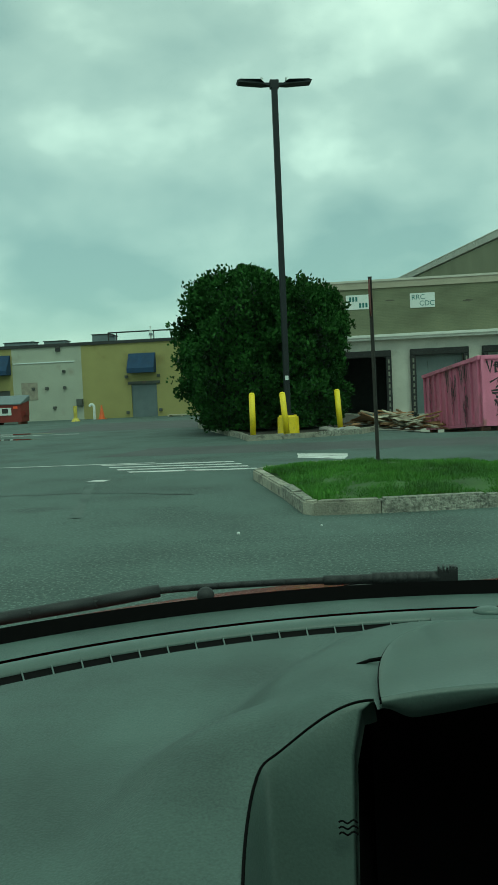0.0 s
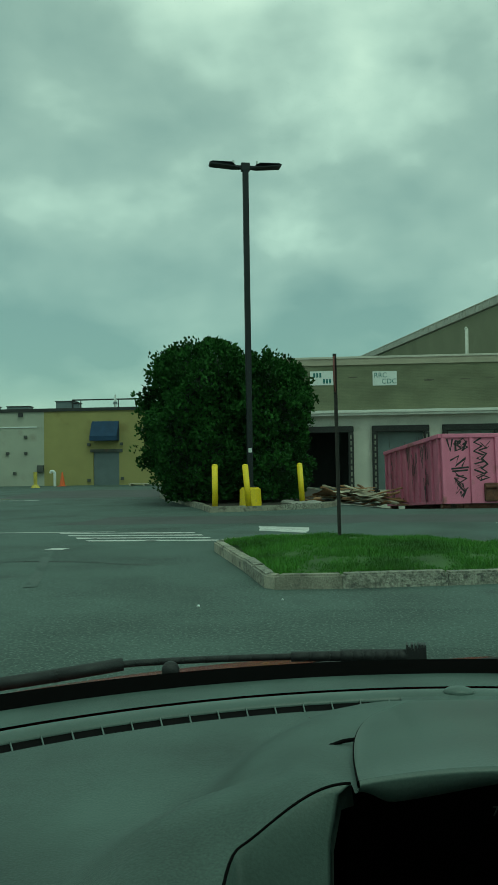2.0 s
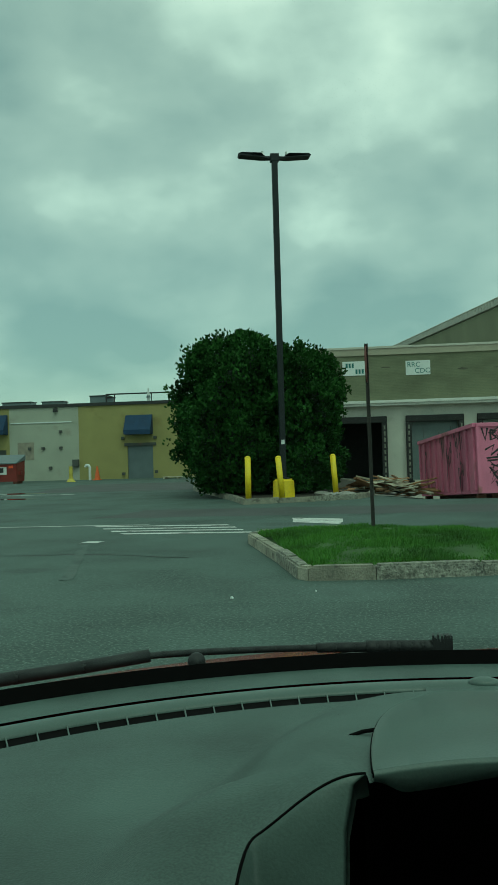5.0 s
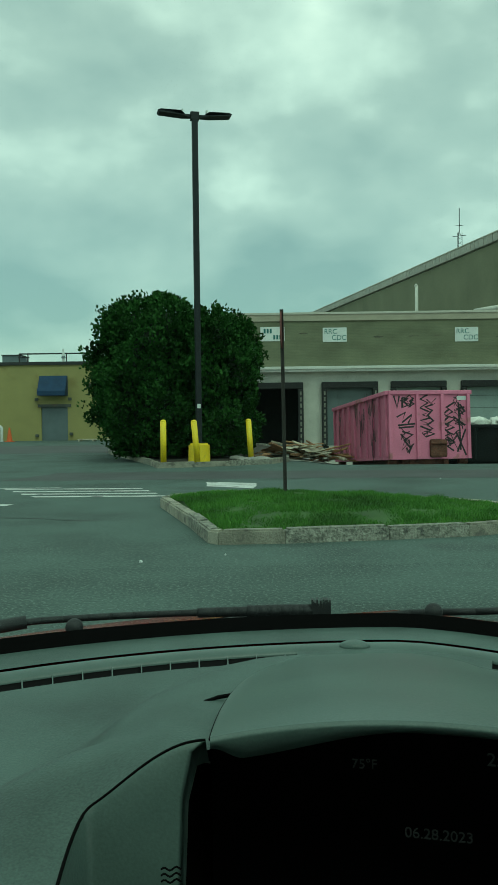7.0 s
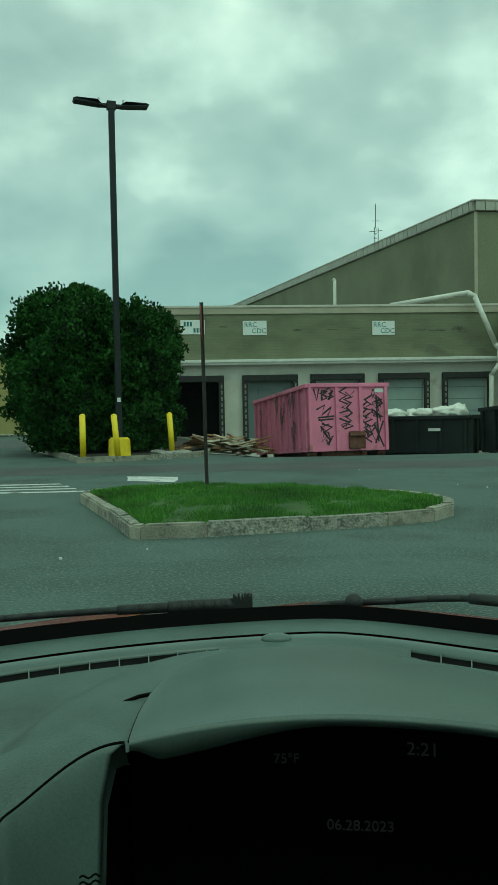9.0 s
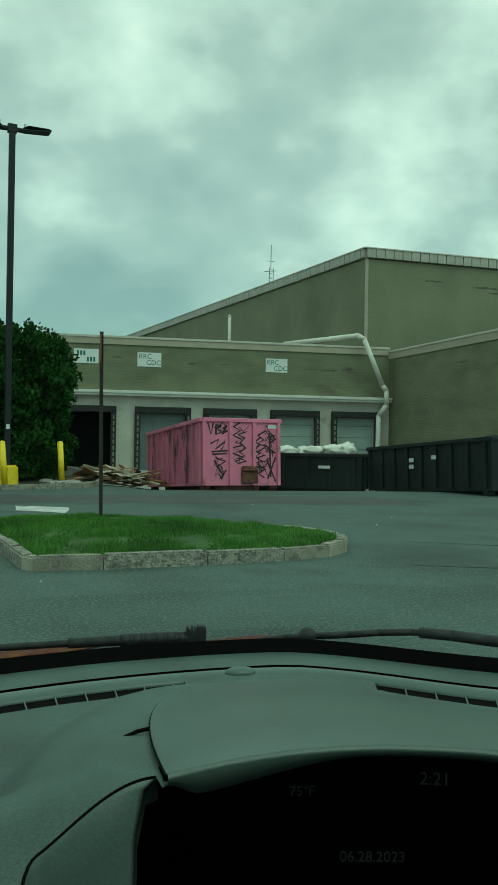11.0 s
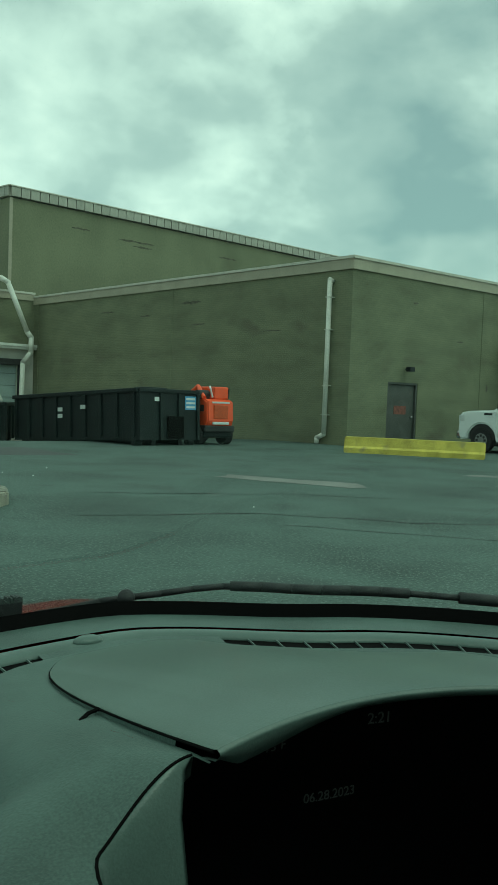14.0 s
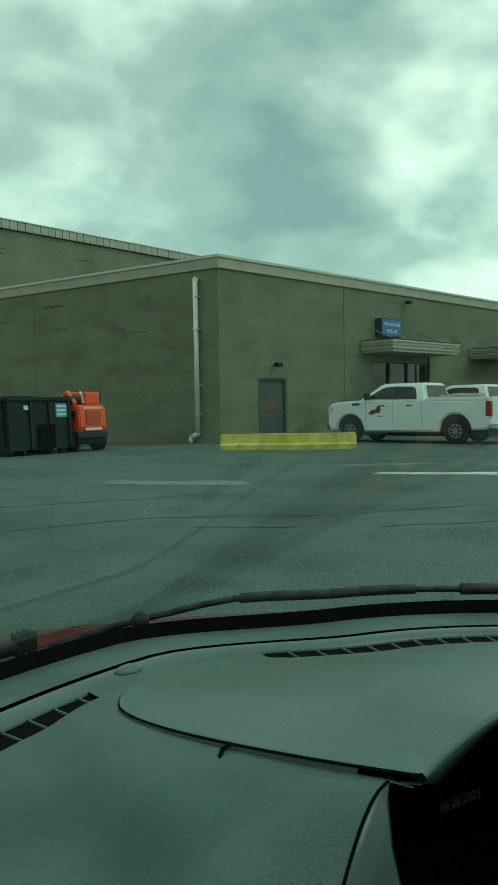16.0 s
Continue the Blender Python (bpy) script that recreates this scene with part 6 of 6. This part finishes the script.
def digits(text, d, elev, size):
    r = 0.715
    m_ = Matrix.Translation(pol(d, r, drop(r, elev))) @ Matrix.Rotation(radians(-d), 4, "Z") @ FACE
    return lettering("readout", text, size, DIGITS, screen, m_, 0.0003)


digits("75\u00b0F", 3.6, 23.5, 0.0125)
digits("2:21", 13.2, 22.7, 0.0165)
digits("06.28.2023", 8.8, 27.4, 0.0135)

# panels of the dash facing the driver
def front_line(d):
    r, z = near(d), pad(d, near(d))
    return [(r, z), (r - 0.004, z - 0.006), (r - 0.012, z - 0.04), (r - 0.04, z - 0.14), (r - 0.075, z - 0.26), (r - 0.11, z - 0.40)]


def front_panel(a, b):
    """A panel below the pad; beside the display its edge leans outwards and rounds into the well."""
    bm = bmesh.new()
    rows = []
    ends = [(b, 0.0, 0.0), (b, 0.25, 0.006), (b, 0.4, 0.03), (b, 0.4, 0.12)] if a < 0 else []
    for d, turn, deep in [(a + (b - a) * i / 120, 0.0, 0.0) for i in range(121)] + ends:
        lean = 2.6 * smooth01(-17.0, HL, d) if a < 0 else 0.0
        line = front_line(d)
        rows.append([bm.verts.new(pol(d + turn - lean * k / (len(line) - 1) * 2.2 ** (1 - k / (len(line) - 1)), r + deep, z - (0.016 + 0.45 * deep if deep else 0.0) * (1 - k / 5))) for k, (r, z) in enumerate(line)])
    for p, q in zip(rows, rows[1:]):
        for j in range(len(p) - 1):
            bm.faces.new((p[j], q[j], q[j + 1], p[j + 1]))
    return part("dash_front", bm, DASH_TRIM, car, "satin grey panel beside the display", smooth=True)


for a, b in ((LEFT, HL - 0.3), (HR + 0.3, RIGHT)):
    fp = front_panel(a, b)
    seam_tube("panel_seam", [pol(d, near(d) + 0.002, pad(d, near(d)) + 0.0005) for d in (a + (b - a) * i / 120 for i in range(121))], fp, 0.0014)
    if a < 0:
        for k in range(3):
            pts = [pol(-11.3 + 0.16 * i, 0.607, drop(0.607, 30.0) + 0.0048 * k - 0.004 + 0.0013 * math.sin(i * 1.15)) for i in range(10)]
            seam_tube("vent_mark", pts, fp, 0.0008)

# wipers and cowl outside the glass
def wiper(marks, blade, name):
    """marks: (degrees, degrees below the eye) along the arm; blade: where the thick part runs."""
    def at(d):
        r = 1.43 - 0.10 * smooth01(8, 30, d)
        for (d0, e0), (d1, e1) in zip(marks, marks[1:]):
            if min(d0, d1) <= d <= max(d0, d1):
                return pol(d, r, drop(r, e0 + (e1 - e0) * smooth01(0, 1, (d - d0) / (d1 - d0))))
        return pol(d, r, drop(r, marks[-1][1]))
    d0, d1 = marks[0][0], marks[-1][0]
    w_ = part("wiper_arm", tube(bmesh.new(), [at(d0 + (d1 - d0) * i / 30) for i in range(31)], 0.0062, 8), WIPER_BLACK, car, "black wiper arm", smooth=True)
    for a, b, rr in blade:
        part("wiper_blade", tube(bmesh.new(), [at(a + (b - a) * i / 6) for i in range(7)], rr, 8), WIPER_BLACK, w_, "thick black wiper blade", smooth=True)
    return w_, at


w1, at1 = wiper([(-48, 15.0), (-28, 14.1), (-19, 13.45), (-8, 13.45), (0.5, 13.4)], [(-47, -19.8, 0.0115), (-8.0, 0.2, 0.009), (-4.5, 0.2, 0.0115)], "left")
bm = bmesh.new()
rng = random.Random(2)
for k in range(26):
    p = Vector(at1(0.1 + 0.05 * k))
    box(bm, p.x, p.x + 0.003, p.y - 0.01, p.y + 0.01, p.z - rng.uniform(0.004, 0.016), p.z + rng.uniform(0.006, 0.022))
part("blade_end", bm, WIPER_BLACK, w1, "frayed end of the wiper blade")
wiper([(70, 14.6), (40, 13.9), (24, 13.3), (16, 12.85), (9, 13.3), (2.5, 13.9)], [(30, 16.5, 0.0095), (58, 34, 0.011)], "right")
for d_, e_ in ((-16.6, 14.05), (8.6, 13.30), (34.0, 15.0)):
    bm = bmesh.new()
    bmesh.ops.create_uvsphere(bm, u_segments=18, v_segments=10, radius=0.0155, matrix=Matrix.Translation(pol(d_, 1.40, drop(1.40, e_))))
    part("washer_jet", bm, WIPER_BLACK, car, "round black washer nozzle", smooth=True)
def crest(d):
    """Ridges of the bonnet as seen over the cowl, degrees below the eye."""
    return 13.62 - 0.42 * math.exp(-((d + 4.5) / 2.2) ** 2) - 0.38 * math.exp(-((d - 6.5) / 3.0) ** 2) - 0.15 * math.exp(-((d - 30) / 6.0) ** 2) + 0.06 * max(0.0, -10 - d) + 1.3 * smooth01(8, 34, d)


sweep("cowl_panel", lambda d: [(cowl(d) - 0.01, TOP - 0.01), (cowl(d) + 0.14, drop(cowl(d) + 0.14, crest(d) + 0.4))], BLACK_TRIM, car, LEFT, RIGHT, 60, "black cowl below the glass")


def bonnet_line(d):
    c = cowl(d)
    marks = ((0.13, 0.4), (0.24, 0.0), (0.5, 0.25), (0.75, 0.7))
    pts = [pol(d, c + q, drop(c + q, crest(d) + e)) for q, e in marks] + [pol(d, c + 0.95, 0.66), pol(d, c + 1.02, 0.50)]
    return [(max(SIDE_L + 0.03, min(SIDE_R - 0.03, x)), y, z) for x, y, z in pts]


bm = bmesh.new()
rows = [[bm.verts.new(q) for q in bonnet_line(-38 + 96 * i / 70)] for i in range(71)]
for a, b in zip(rows, rows[1:]):
    for j in range(5):
        bm.faces.new((a[j], b[j], b[j + 1], a[j + 1]))
part("bonnet", bm, CAR_RED, car, "dark red bonnet", smooth=True)

# body shell and wheels
for sg, x0 in ((-1, SIDE_L), (1, SIDE_R)):
    a, b = sorted((x0, x0 - sg * 0.08))
    sideline = [(-1.9, 0.40), (-1.95, 0.93), (0.75, 0.90), (1.9, 0.66), (2.3, 0.42), (2.22, 0.28)] + arc(1.75, 0.30, 0.35, 0, 180) + [(1.3, 0.22), (-0.9, 0.22)] + arc(-1.3, 0.30, 0.36, 0, 180) + [(-1.75, 0.28)]
    part("body_side", profile(bmesh.new(), sideline, a, b, 0.02), CAR_RED, car, "dark red body side")
    part("front_pillar", profile(bmesh.new(), [(0.72, 0.90), (0.02, 1.60), (-0.06, 1.60), (0.60, 0.90)], *sorted((x0 - sg * 0.02, x0 - sg * 0.09))), CAR_RED, car)
    part("rear_pillar", profile(bmesh.new(), [(-1.25, 0.93), (-1.15, 1.60), (-1.37, 1.60), (-1.92, 0.93)], *sorted((x0, x0 - sg * 0.10))), CAR_RED, car)
    for y in (1.75, -1.3):
        tyre = part("tyre", rod(bmesh.new(), (x0 - sg * 0.20, y, 0.31), (x0 + sg * 0.01, y, 0.31), 0.31, n=28), TYRE, car)
        part("rim", rod(bmesh.new(), (x0, y, 0.31), (x0 + sg * 0.02, y, 0.31), 0.19, n=24), RIM_GREY, tyre)
CX, CW = (SIDE_L + SIDE_R) / 2, (SIDE_R - SIDE_L) / 2
part("roof", grid(bmesh.new(), lambda a, b: (CX + CW * (2 * a - 1), 0.0 - 1.35 * b, 1.60 + 0.06 * (1 - (2 * a - 1) ** 2) * (1 - 0.3 * b)), 12, 8), CAR_RED, car, "dark red roof", smooth=True)
part("headliner", boxed(CX - CW + 0.1, CX + CW - 0.1, -1.05, -0.02, 1.58, 1.595), HEADLINER, car)
part("rear_glass", grid(bmesh.new(), lambda a, b: (CX + (CW - 0.09) * (2 * a - 1), -1.34 - 0.55 * b, 1.61 - 0.67 * b), 6, 6), TINTED, car, "sloping tinted rear glass")
for sg, x0 in ((-1, SIDE_L), (1, SIDE_R)):
    part("middle_pillar", boxed(*sorted((x0 - sg * 0.03, x0 - sg * 0.10)), -0.55, -0.43, 0.92, 1.60), CAR_RED, car)
part("front_bumper", boxed(CX - CW + 0.08, CX + CW - 0.08, 2.1, 2.36, 0.22, 0.55, 0.08), CAR_RED, car)
part("rear_body", boxed(CX - CW + 0.08, CX + CW - 0.08, -1.98, -1.85, 0.30, 0.95, 0.05), CAR_RED, car)
part("floor_pan", boxed(CX - CW + 0.08, CX + CW - 0.08, -1.85, 2.1, 0.20, 0.28), BLACK_TRIM, car)
def glass_line(d):
    c = cowl(d)
    x, y, z = pol(d, c - 0.012, TOP + 0.016)
    return [(x * (1 - 0.12 * b) , y + (0.0 - y) * b, z + (1.61 - z) * b) for b in [i / 10 for i in range(11)]]


bm = bmesh.new()
rows = [[bm.verts.new(p) for p in glass_line(LEFT + 4 + (RIGHT - 6 - LEFT) * i / 40)] for i in range(41)]
for a, b in zip(rows, rows[1:]):
    for j in range(10):
        bm.faces.new((a[j], b[j], b[j + 1], a[j + 1]))
ws = part("windshield", bm, WINDSHIELD, car, "clear sloping windshield", smooth=True)
ws.visible_shadow = False

# ---- kerb stones, last ----
kerb_run(island, ISLAND, mats=(KERB, KERB, KERB_ROUGH, KERB_ROUGH))
kerb_run(bed, BED, mats=kerb_list)
